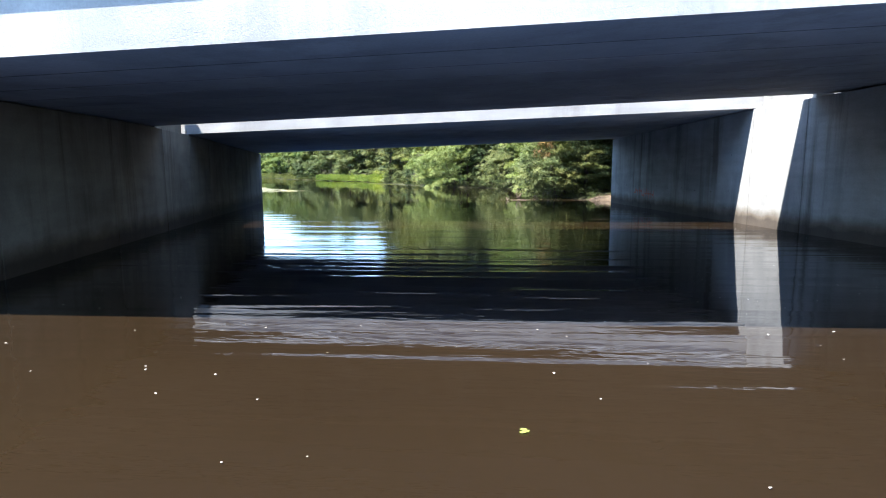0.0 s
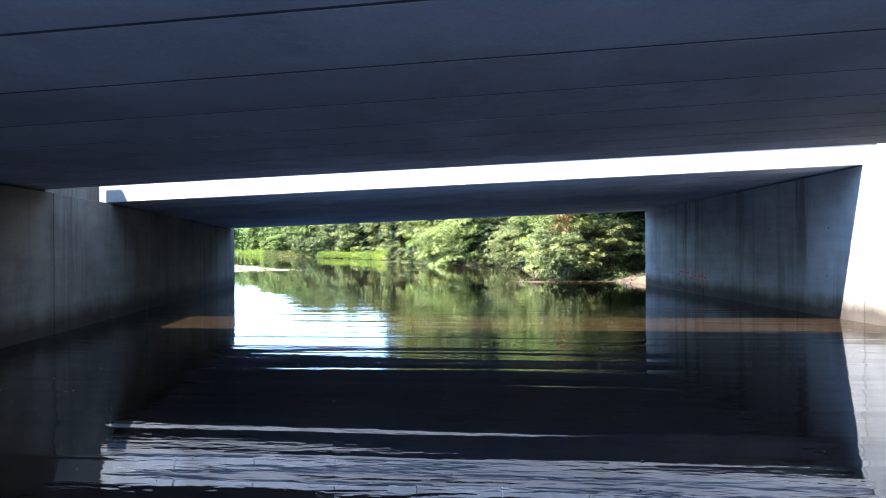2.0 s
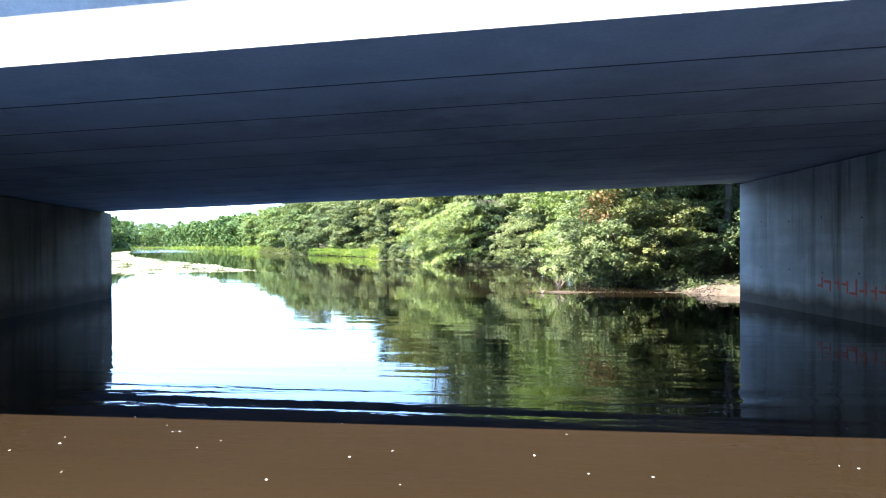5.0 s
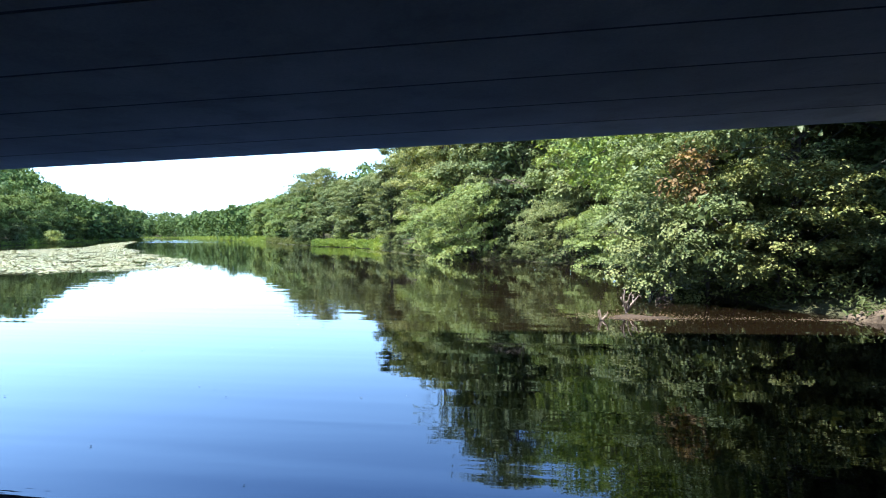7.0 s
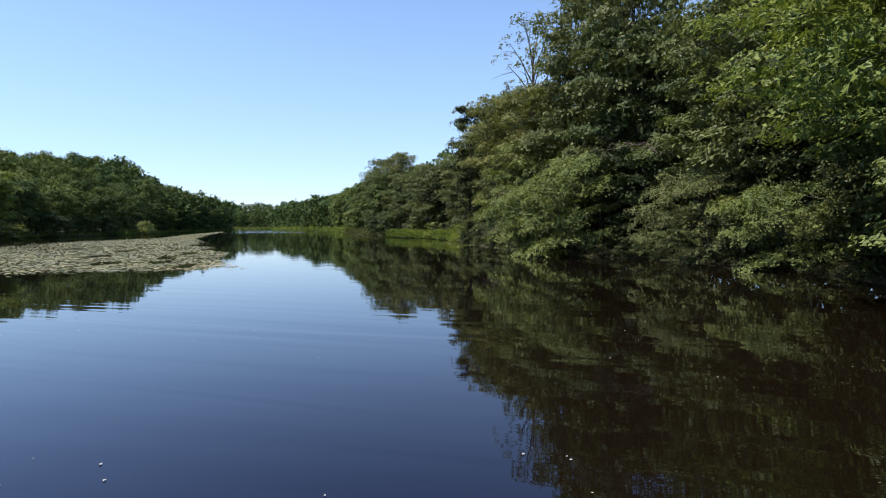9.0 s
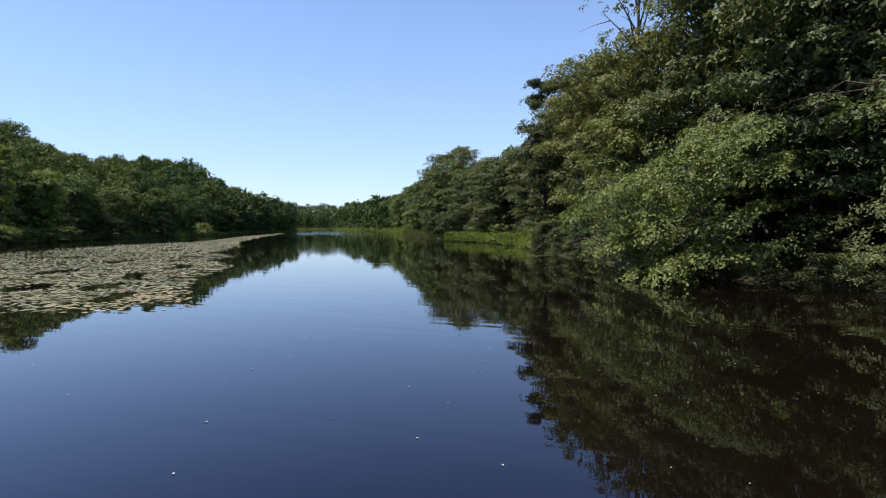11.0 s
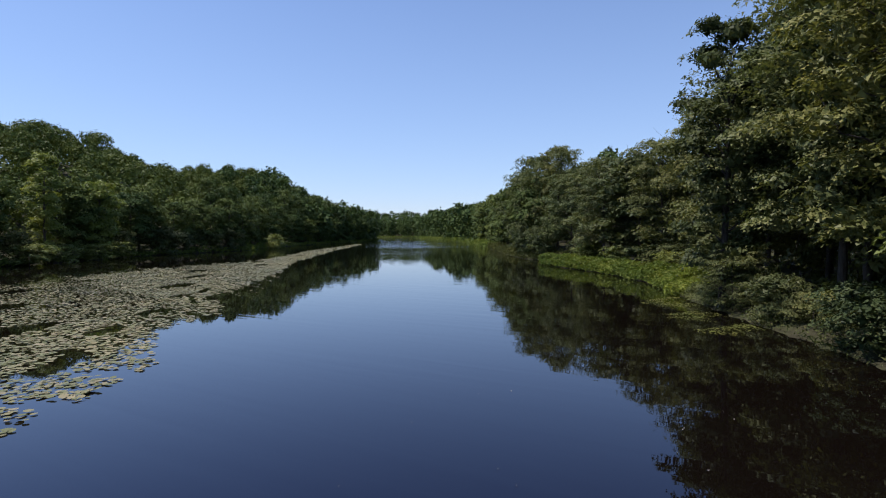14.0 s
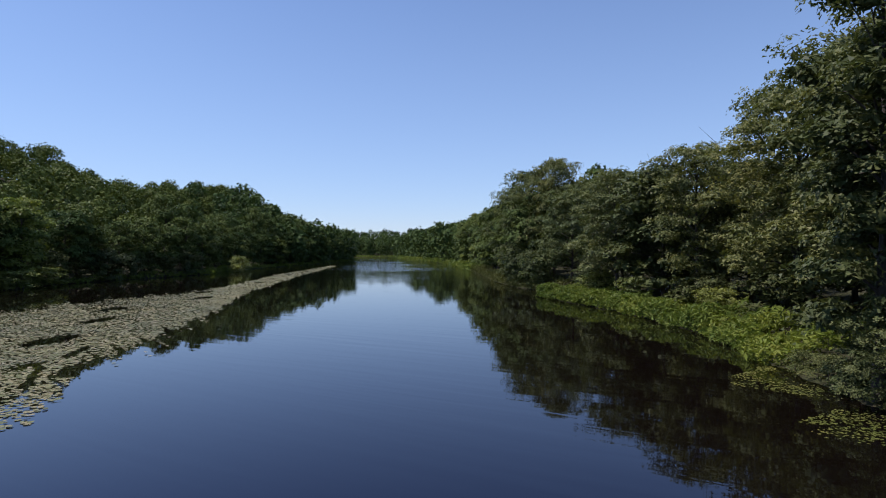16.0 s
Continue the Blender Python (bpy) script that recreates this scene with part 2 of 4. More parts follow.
def mesh_part(name, me, parent=None, label=""):
    ob = new(name, me)
    ob.parent = parent
    return tagged(ob, label)


def empty(name, place=(0, 0, 0)):
    ob = new(name)
    ob.location = place
    ob.empty_display_size = 0.3
    return ob


def prism(corners, bevel=0.0):
    """A bmesh box from eight corners: four below, four above, counterclockwise."""
    bm = bmesh.new()
    v = [bm.verts.new(c) for c in corners]
    for f in ((3, 2, 1, 0), (4, 5, 6, 7), (0, 1, 5, 4), (1, 2, 6, 5), (2, 3, 7, 6), (3, 0, 4, 7)):
        bm.faces.new([v[i] for i in f])
    if bevel:
        bmesh.ops.bevel(bm, geom=bm.edges[:], offset=bevel, segments=1, affect="EDGES")
    return bm


def tubes(paths, sides=7):
    """Tapered tubes along paths of (points, radii): vertices and quads."""
    vs, fs, at = [], [], 0
    for pts, radii in paths:
        pts = np.asarray(pts, float)
        ax = np.gradient(pts, axis=0)
        ax /= np.linalg.norm(ax, axis=1)[:, None] + 1e-9
        ref = np.where(np.abs(ax[:, 2:3]) < 0.9, [[0, 0, 1.0]], [[1.0, 0, 0]])
        u = np.cross(ax, ref)
        u /= np.linalg.norm(u, axis=1)[:, None] + 1e-9
        w = np.cross(ax, u)
        a = np.arange(sides) * 2 * np.pi / sides
        ring = pts[:, None] + np.asarray(radii)[:, None, None] * (np.cos(a)[None, :, None] * u[:, None] + np.sin(a)[None, :, None] * w[:, None])
        vs.append(ring.reshape(-1, 3))
        n = len(pts)
        i, j = np.meshgrid(np.arange(n - 1), np.arange(sides), indexing="ij")
        k = (j + 1) % sides
        fs.append(np.stack([at + i * sides + j, at + i * sides + k, at + (i + 1) * sides + k, at + (i + 1) * sides + j], -1).reshape(-1, 4))
        at += n * sides
    return np.concatenate(vs), np.concatenate(fs)


def leaf_arrays(rng, centres, normals, length, wide=0.6, fold=0.12, simple=False):
    """Folded diamond leaves at the centres, or plain pointed ones: vertices and triangles."""
    n = len(centres)
    r = rng.normal(size=(n, 3))
    t = np.cross(normals, r)
    t /= np.linalg.norm(t, axis=1)[:, None] + 1e-9
    b = np.cross(normals, t)
    L = (length * rng.uniform(0.65, 1.3, n))[:, None]
    up = normals * L * fold
    if simple:
        v = np.stack([centres - t * L * 0.5 + b * L * wide * 0.5, centres + t * L * 0.6, centres - t * L * 0.5 - b * L * wide * 0.5], 1).reshape(-1, 3)
        return v, np.arange(n * 3).reshape(-1, 3)
    v = np.stack([centres - t * L * 0.5, centres + b * L * wide * 0.5 + up - t * L * 0.06, centres + t * L * 0.5, centres - b * L * wide * 0.5 + up - t * L * 0.06], 1).reshape(-1, 3)
    i = np.arange(n)[:, None] * 4
    f = np.concatenate([i + [[0, 1, 2]], i + [[0, 2, 3]]], 1).reshape(-1, 3)
    return v, f


def puff_leaves(rng, puffs, count, leaf, each=10, spread=0.30, layer=0.5, rough=0.11):
    """Leaf places and normals in sprigs on the upper shells of leafy clumps (x, y, z, radius, flatness)."""
    p = np.asarray(puffs)
    share = p[:, 3] ** 2
    sprigs = max(1, count // each)
    which = rng.choice(len(p), sprigs, p=share / share.sum())
    d = rng.normal(size=(sprigs, 3))
    d /= np.linalg.norm(d, axis=1)[:, None]
    d[:, 2] = np.where(d[:, 2] < -0.15, -d[:, 2] * 0.7, d[:, 2])
    d /= np.linalg.norm(d, axis=1)[:, None]
    bumpy = 1 + rough * 1.45 * np.sin(d[:, 0] * 5 + which) * np.sin(d[:, 1] * 5 + which * 1.7) + rough * 1.1 * np.sin(d[:, 2] * 7 + which * 0.6)
    rad = p[which, 3] * bumpy * np.clip(rng.normal(0.95, rough, sprigs), 0.3, 1.0 + 2.2 * rough)
    c = p[which, :3] + d * rad[:, None] * np.stack([np.ones(sprigs), np.ones(sprigs), p[which, 4]], 1)
    nm = d * np.array([0.75, 0.75, 0.6]) + rng.normal(size=(sprigs, 3)) * 0.16
    nm[:, 2] += layer
    nm /= np.linalg.norm(nm, axis=1)[:, None]
    c, nm = np.repeat(c, each, axis=0), np.repeat(nm, each, axis=0)
    shift = rng.normal(size=c.shape)
    shift -= nm * (shift * nm).sum(1)[:, None] * 0.7
    c = c + shift * leaf * 0.95 - np.array([0, 0, 0.10]) * leaf * (shift ** 2).sum(1)[:, None]
    nm = nm + rng.normal(size=nm.shape) * spread
    nm /= np.linalg.norm(nm, axis=1)[:, None]
    return c, nm


def sprays(rng, clumps, each, size=0.42, flat=(0.30, 0.55)):
    """Small layered sprays over the shell of each leafy clump."""
    p = np.repeat(np.asarray(clumps), each, axis=0)
    n = len(p)
    d = rng.normal(size=(n, 3))
    d[:, 2] = np.abs(d[:, 2]) * 0.9 - 0.35
    d /= np.linalg.norm(d, axis=1)[:, None]
    c = p[:, :3] + d * (p[:, 3] * rng.uniform(0.55, 0.98, n))[:, None] * np.stack([np.ones(n), np.ones(n), p[:, 4] * 1.15], 1)
    return np.column_stack([c, p[:, 3] * size * rng.uniform(0.7, 1.25, n), rng.uniform(*flat, n)])


def inner_leaves(rng, puffs, each=70, part_of=0.7, size=0.30, leaf=0.0):
    """The shaded inside of leafy clumps: large leaves set close, in every direction."""
    p = np.repeat(np.asarray(puffs), each, axis=0)
    d = rng.normal(size=(len(p), 3))
    d /= np.linalg.norm(d, axis=1)[:, None]
    c = p[:, :3] + d * (p[:, 3] * part_of * rng.uniform(0.3, 1.0, len(p)))[:, None] * np.stack([np.ones(len(p)), np.ones(len(p)), p[:, 4]], 1)
    nm = d + 0.4 * rng.normal(size=d.shape)
    nm /= np.linalg.norm(nm, axis=1)[:, None]
    return leaf_arrays(rng, c, nm, np.full(len(p), leaf) if leaf else p[:, 3] * size, 0.9, 0.0, True)


def join(a, b):
    return np.concatenate([a[0], b[0]]), np.concatenate([a[1], b[1] + len(a[0])])


def tree_shape(rng, height, radius, base, puffs, flat=(0.42, 0.68)):
    """A trunk with limbs and the leafy clumps at their ends."""
    top = height * 0.84
    zs = np.linspace(-0.4, top, 7)
    sway = np.cumsum(rng.normal(0, 0.03 * height / 7, (7, 2)), axis=0)
    trunk = np.column_stack([sway[:, 0], sway[:, 1], zs])
    r0 = 0.011 * height + (0.05 if height > 6 else 0.0)
    paths = [(trunk, np.linspace(r0, r0 * 0.22, 7))]
    clumps = []
    for k in range(puffs):
        f = (k + 0.5) / puffs
        z = base + (height - base) * f ** 0.9
        full = max(0.12, math.sin(math.pi * (0.22 + 0.64 * f)) ** 0.75)
        a = k * 2.399 + rng.uniform(-0.4, 0.4)
        size = radius * rng.uniform(0.32, 0.54) * (0.65 + 0.35 * full)
        rr = max(0.0, radius * full - size * 0.6) * rng.uniform(0.55, 1.08)
        stem = np.array([np.interp(z * 0.8, zs, trunk[:, 0]), np.interp(z * 0.8, zs, trunk[:, 1]), z * 0.8])
        end = np.array([stem[0] + rr * math.cos(a), stem[1] + rr * math.sin(a), min(z, height - size * 0.55)])
        clumps.append((*end, size, rng.uniform(*flat)))
        mid = (stem + end) / 2 + np.array([0, 0, 0.06 * radius])
        paths.append(([stem, mid, end], [r0 * 0.38 * (1 - 0.6 * f), r0 * 0.24 * (1 - 0.5 * f), 0.012]))
        twig = end + rng.normal(0, 0.5, 3) * size
        paths.append(([(mid + end) / 2, (mid + end + 2 * twig) / 4 + [0, 0, 0.05], twig], [r0 * 0.16 * (1 - 0.5 * f) + 0.006, 0.012, 0.006]))
    return paths, clumps


def make_tree(name, seed, height, radius, base, puffs, leaves, leaf, mat, label, place=(0, 0, 0), bark=None, category="tree", crown="crown", flat=(0.42, 0.68), simple=False, group="", inner=False):
    rng = np.random.default_rng(seed)
    tree = tagged(empty(name, place), label, category, group)
    paths, clumps = tree_shape(rng, height, radius, base, puffs, flat)
    v, f = tubes(paths, 5)
    mesh_part("trunk" if category == "tree" else "stem", fast_mesh("trunk", v, f, bark or M_BARK, True), tree)
    c, nm = puff_leaves(rng, sprays(rng, clumps, 8, *((0.40, (0.16, 0.34)) if inner else (0.42, (0.30, 0.55)))) if leaves > 9000 else clumps, leaves, leaf)
    v, f = join(leaf_arrays(rng, c, nm, leaf, 0.65, 0.12, simple), inner_leaves(rng, clumps, 110 if leaf < 0.17 and not inner else 60, 0.60, leaf=1.55 * leaf)) if simple or inner else leaf_arrays(rng, c, nm, leaf)
    mesh_part(crown, fast_mesh(crown, v, f, mat), tree)
    return tree


def place_copy(ob, x, y, z, turn, size=1.0, tall=1.0):
    return copy_thing(ob, pose(x, y, z, 0, 0, turn) @ Matrix.Diagonal((size, size, size * tall, 1)))


# ---- ground and water ----
BANK_EAST = [(13, -90), (11.0, -10), (10.6, 0), (10.2, 5.6), (7.0, 32.8), (6.9, 34.5), (5.6, 36.5), (4.5, 40.5), (4.7, 44), (5.2, 49.5), (4.4, 55),
             (0.5, 60), (-3.2, 62.9), (-6.7, 66.8), (-9.6, 72.4), (-11.8, 77), (-13.8, 81), (-16.5, 87.3), (-18.5, 93.3), (-22.5, 99.5), (-26, 104.5), (-30.5, 109),
             (-34.3, 113.3), (-32, 117), (-37, 121), (-42, 126), (-48, 135), (-69, 171), (-101, 223), (-165, 300), (-249, 412), (-400, 440)]
BANK_WEST = [(-400, 330), (-240, 320), (-195, 295), (-179, 272), (-169, 254), (-125, 156), (-110, 139), (-101, 108), (-95, 99), (-90, 90), (-82, 78), (-70, 62), (-52, 46), (-28, 36),
             (-13.15, 32.3), (-7.5, 5.6), (-7.6, 0), (-8.5, -10), (-14, -90)]
SHORE = np.array(BANK_EAST + BANK_WEST, float)


def shore_distance(x, y):
    """Metres from the waterline, positive on land."""
    x, y = np.asarray(x, float), np.asarray(y, float)
    best, inside = np.full(x.shape, 1e9), np.zeros(x.shape, bool)
    for (ax, ay), (bx, by) in zip(SHORE, np.roll(SHORE, -1, axis=0)):
        dx, dy = bx - ax, by - ay
        t = np.clip(((x - ax) * dx + (y - ay) * dy) / (dx * dx + dy * dy), 0, 1)
        best = np.minimum(best, np.hypot(x - ax - t * dx, y - ay - t * dy))
        cross = (ay > y) != (by > y)
        inside ^= cross & (x < (bx - ax) * (y - ay) / (by - ay + 1e-12) + ax)
    return np.where(inside, -best, best)


def step(a, b, v):
    t = np.clip((v - a) / (b - a), 0, 1)
    return t * t * (3 - 2 * t)


def ground_height(x, y):
    x, y = np.asarray(x, float), np.asarray(y, float)
    d = shore_distance(x, y)
    wet = -1.3 * step(0, 5, -d) - 0.12
    bank = 0.55 * step(0, 2.2, d) - 0.12 * (1 - step(0, 0.6, d))
    west = step(-20, -60, x) * step(330, 285, y)
    crest = np.interp(y, (80, 95, 110, 120, 130, 144, 152, 170, 200, 235, 270, 300), (15.5, 15.8, 16.8, 19.6, 22.3, 21.5, 17.6, 15.8, 19.5, 23.0, 8.0, 5.0))
    rise = west * crest * step(3, 58, d) + (1 - west) * (4.0 + 8.0 * step(220, 320, y)) * step(6, 60, d)
    wave = 0.25 * np.sin(x * 0.31 + 1.3) * np.cos(y * 0.27) * step(1, 6, d)
    land = bank + rise + wave
    road = step(1.0, 5.0, y) * step(37.5, 33.0, y)
    land = land * (1 - road) + road * (-0.3 + (4.1 + 0.034 * np.clip(x, -14, 14)) * step(2.0, 4.2, d))
    return np.where(d > 0, land, wet)


def build_ground():
    u = np.linspace(-1, 1, 230)
    xs = -8 + 24 * np.sinh(u * 4.4)
    ys = 50 + 24 * np.sinh(u * 4.4)
    gx, gy = np.meshgrid(xs, ys)
    gz = ground_height(gx, gy)
    n = len(u)
    i, j = np.meshgrid(np.arange(n - 1), np.arange(n - 1), indexing="ij")
    f = np.stack([i * n + j, i * n + j + 1, (i + 1) * n + j + 1, (i + 1) * n + j], -1).reshape(-1, 4)
    me = fast_mesh("ground", np.stack([gx, gy, gz], -1).reshape(-1, 3), f, M_GROUND, True)
    tagged(new("ground", me), "dark forest soil with leaf litter and grass round the lake", "ground", kind="structure")
    bm = bmesh.new()
    bm.faces.new([bm.verts.new(c) for c in ((-460, -120, 0), (60, -120, 0), (60, 470, 0), (-460, 470, 0))])
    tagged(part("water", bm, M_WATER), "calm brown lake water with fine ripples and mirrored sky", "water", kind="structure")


build_ground()

# ---- the two bridges and their abutments ----
def soffit_one(x, y):
    return 3.24 + 0.0345 * x + 0.028 * (y - 6.0)


def soffit_two(x, y):
    return 3.48 + 0.033 * x - 0.0133 * (y - 19.5)


def wall_east(y):
    return 8.6 - 0.119 * (y - 19.4)


def wall_west(y):
    return -10.4 - 0.211 * (y - 19.5)


def build_bridge(y0, y1, beams, under, label, skew=(0.0, 0.0)):
    bridge = tagged(empty("road_bridge", (0, y0, 0)), label, "bridge")
    off = Matrix.Translation((0, -y0, 0))
    xa, xb, w = -24.0, 24.0, (y1 - y0) / beams

    def block(name, a, b, low, high, mat, bevel=0.0, label="", ends=(xa, xb)):
        c = []
        for x, y in ((ends[0], a), (ends[1], a), (ends[1], b), (ends[0], b)):
            f = (y - y0) / (y1 - y0)
            c.append((x, y + x * (skew[0] * (1 - f) + skew[1] * f), under(x, y) + low))
        d = [(x, y, z - low + high) for x, y, z in c]
        bm = prism(c + d, bevel)
        bmesh.ops.transform(bm, matrix=off, verts=bm.verts)
        return part(name, bm, mat, bridge, label)

    for k in range(beams):
        drop = random.uniform(-0.001, 0.001)
        block("beam", y0 + k * w + (0.024 if k else 0.0), y0 + (k + 1) * w - (0.024 if k < beams - 1 else 0.0), drop, 0.66, M_BEAM, 0.0)
    for k in range(1, beams):
        block("joint", y0 + k * w - 0.022, y0 + k * w + 0.022, 0.003, 0.10, M_ASPHALT)
    block("deck", y0 - 0.004, y1 + 0.004, 0.640, 0.82, M_DECK, 0.0, "weathered concrete deck slab")
    block("roadway", y0 + 0.5, y1 - 0.5, 0.825, 0.88, M_ASPHALT, 0.0, "dark asphalt road surface")
    for inner, outer in ((y0 + 0.32, y0 - 0.055), (y1 - 0.32, y1 + 0.055)):
        a, b = min(inner, outer), max(inner, outer)
        block("kerb", a, b, 0.70, 0.86, M_DECK, 0.02, "overhanging concrete coping")
        for k in range(22):
            x = xa + k * 48.0 / 22
            block("parapet_panel", a + 0.04, b - 0.04, 0.86, 1.86, M_DECK, 0.015, "", (x + 0.008, x + 48.0 / 22 - 0.008))
    return bridge


build_bridge(6.0, 16.75, 9, soffit_one, "low concrete road bridge with streaked beams over the lake", (-0.009, -0.009))
build_bridge(19.5, 32.62, 11, soffit_two, "wider concrete road bridge beside the first one", (-0.006, 0.024))


def build_abutment(name, face, sign, mat, label):
    """A thick concrete wall under both bridges, with a set-back upper wall between them."""
    wall = tagged(empty(name, (face(19.5), 19.5, 0)), label, "wall", kind="structure")
    off = Matrix.Translation((-face(19.5), -19.5, 0))
    cuts = [4.4, 8.9, 13.4, 16.85, 19.42, 21.85, 27.2, 32.75]
    for a, b in zip(cuts, cuts[1:]):
        a, b = a + 0.012, b - 0.012

        def top(y):
            x = face(y)
            return (soffit_one(x, y) if y < 16.8 else soffit_two(x, y) if y > 19.45 else 3.48 + 0.034 * x) - 0.03
        ring = [(face(a), a), (face(b), b), (face(b) + sign * 1.3, b), (face(a) + sign * 1.3, a)]
        if sign < 0:
            ring = ring[::-1]
        bm = prism([(x, y, -1.6) for x, y in ring] + [(x, y, top(y)) for x, y in ring], 0.012)
        bmesh.ops.transform(bm, matrix=off, verts=bm.verts)
        part("wall_panel", bm, mat, wall)
    a, b = 16.9, 19.35
    ring = [(face(a) + sign * 0.22, a), (face(b) + sign * 0.22, b), (face(b) + sign * 0.7, b), (face(a) + sign * 0.7, a)]
    if sign < 0:
        ring = ring[::-1]
    z = 3.44 + 0.034 * face(18)
    bm = prism([(x, y, z) for x, y in ring] + [(x, y, z + 1.45) for x, y in ring], 0.02)
    bmesh.ops.transform(bm, matrix=off, verts=bm.verts)
    part("upper_wall", bm, mat, wall, "set-back concrete wall closing the gap")
    return wall


build_abutment("wall_east", wall_east, 1, M_WALL, "stained concrete abutment wall with faded red scrawl above the waterline")
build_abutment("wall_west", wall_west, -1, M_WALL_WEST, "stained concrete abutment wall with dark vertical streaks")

# ---- shore details: mud bar and beach ----
def mound(name, cx, cy, rx, ry, turn, height, mat, label, seed):
    rng = np.random.default_rng(seed)
    rings, sides = 9, 40
    a = np.arange(sides) * 2 * np.pi / sides
    edge = 1 + 0.16 * np.sin(2 * a + seed) + 0.09 * np.sin(5 * a + 2 * seed) + 0.10 * rng.normal(size=sides)
    vs, fs = [(0, 0, height)], []
    for k in range(1, rings + 1):
        r = k / rings
        z = height * (1 - r ** 2.2) - 0.10 * max(0, r - 0.85) / 0.15 + 0.02 * rng.normal(size=sides) * height / 0.2
        vs += list(zip(rx * r * edge * np.cos(a), ry * r * edge * np.sin(a), z))
    bm = bmesh.new()
    v = [bm.verts.new(c) for c in vs]
    for j in range(sides):
        bm.faces.new((v[0], v[1 + j], v[1 + (j + 1) % sides]))
        for k in range(rings - 1):
            p, q = 1 + k * sides, 1 + (k + 1) * sides
            bm.faces.new((v[p + j], v[q + j], v[q + (j + 1) % sides], v[p + (j + 1) % sides]))
    for fc in bm.faces:
        fc.smooth = True
    ob = part(name, bm, mat)
    ob.matrix_world = pose(cx, cy, 0, 0, 0, turn)
    return tagged(ob, label, name.replace("_", " "), kind="structure")



def mud_bar():
    """A low uneven bar, awash in places, with a thin tail along the bank."""
    nx, ny = 120, 60
    gx, gy = np.meshgrid(np.linspace(0.3, 7.6, nx), np.linspace(34.5, 38.2, ny))
    rough = np.array([noise.fractal((a * 2.3, c * 4.2, 0.3), 0.8, 2.0, 5) for a, c in zip(gx.ravel(), gy.ravel())]).reshape(gx.shape)
    z = -0.075 + 0.085 * np.exp(-((gx - 1.95) / 1.05) ** 2 - ((gy - 35.75) / 0.42) ** 2) + 0.062 * np.exp(-((gy - 35.35 - 0.03 * gx) / 0.22) ** 2) * step(0.8, 2.0, gx)
    z = z + 0.03 * step(4.0, 7.0, gx) * np.exp(-((gy - 36.2) / 0.7) ** 2) + 0.032 * rough
    i, j = np.meshgrid(np.arange(ny - 1), np.arange(nx - 1), indexing="ij")
    f = np.stack([i * nx + j, i * nx + j + 1, (i + 1) * nx + j + 1, (i + 1) * nx + j], -1).reshape(-1, 4)
    me = fast_mesh("mud_bar", np.stack([gx, gy, z], -1).reshape(-1, 3), f, M_MUD, True)
    tagged(new("mud_bar", me), "wet brown mud bar with stranded litter at the bank", "mud bar", kind="structure")


mud_bar()
mound("beach", 7.7, 35.2, 1.7, 1.05, -35, 0.27, M_SAND, "pale sandy bank below the bridge end", 5)

# ---- trees of the east bank ----
def ground_at(x, y):
    return float(ground_height(np.array([x]), np.array([y]))[0])


TALL = make_tree("tree", 11, 12.5, 4.2, 2.6, 30, 24000, 0.155, M_LEAF, "tall leafy broadleaf tree with a dense green crown", (9.5, 46, 0.4), simple=True, group="trees along the east bank")
BROAD = make_tree("tree", 12, 10.5, 4.2, 1.9, 26, 21000, 0.165, M_LEAF, "broad leafy tree with a low green crown", (7.5, 57, 0.4), simple=True, group="trees along the east bank")
DARK = make_tree("tree", 13, 12.4, 2.5, 0.9, 26, 19000, 0.165, M_LEAF_DARK, "tall dark green broadleaf tree", (-14.2, 83.2, 0.3), simple=True, group="trees along the east bank")
LIGHT = make_tree("tree", 14, 9.0, 3.8, 1.2, 26, 18000, 0.155, M_LEAF_YELLOW, "yellow-green leafy tree with feathery sprays", (3.0, 63.5, 0.4), flat=(0.35, 0.55), simple=True, group="trees along the east bank")
CANOPY = make_tree("tree", 28, 8.2, 4.6, 3.6, 26, 19000, 0.12, M_LEAF_SPRAY, "tree with flat yellow-green sprays spread over the water", (5.3, 48.4, 0.3), flat=(0.2, 0.34), simple=True, group="trees along the east bank")
HIGH = make_tree("tree", 29, 12.0, 4.6, 4.4, 26, 15000, 0.175, M_LEAF_DARK, "tree with a bare trunk and a high dark crown", (8.6, 37.7, 0.5), simple=True, group="trees along the east bank")
BACK = make_tree("tree", 18, 13.5, 4.6, 1.5, 22, 5000, 0.36, M_LEAF_DARK, "tall dark tree in the wood behind the bank", (16, 50, 0.6), simple=True, group="trees behind the east bank")
OVERHANG = make_tree("shrub", 15, 4.6, 2.9, 0.4, 20, 19000, 0.092, M_LEAF, "leafy shrub hanging low over the water", (4.6, 39.0, 0.1), None, "shrub", "foliage", inner=True, group="shrubs along the east bank")
OVERLIGHT = make_tree("shrub", 16, 3.8, 2.4, 0.3, 18, 17000, 0.082, M_LEAF_YELLOW, "yellow-green shrub hanging low over the water", (4.1, 41.4, 0.1), None, "shrub", "foliage", (0.24, 0.4), inner=True, group="shrubs along the east bank")
# leaf colour darkened here in place of the higher canopy's shade
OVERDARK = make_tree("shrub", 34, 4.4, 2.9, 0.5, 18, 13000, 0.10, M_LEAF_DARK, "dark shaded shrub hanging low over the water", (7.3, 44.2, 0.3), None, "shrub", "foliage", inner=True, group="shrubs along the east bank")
LOW = make_tree("shrub", 17, 2.0, 1.5, 0.2, 10, 3600, 0.12, M_LEAF, "low leafy shrub on the bank", (8.8, 37.0, 0.5), None, "shrub", "foliage", group="shrubs along the east bank")
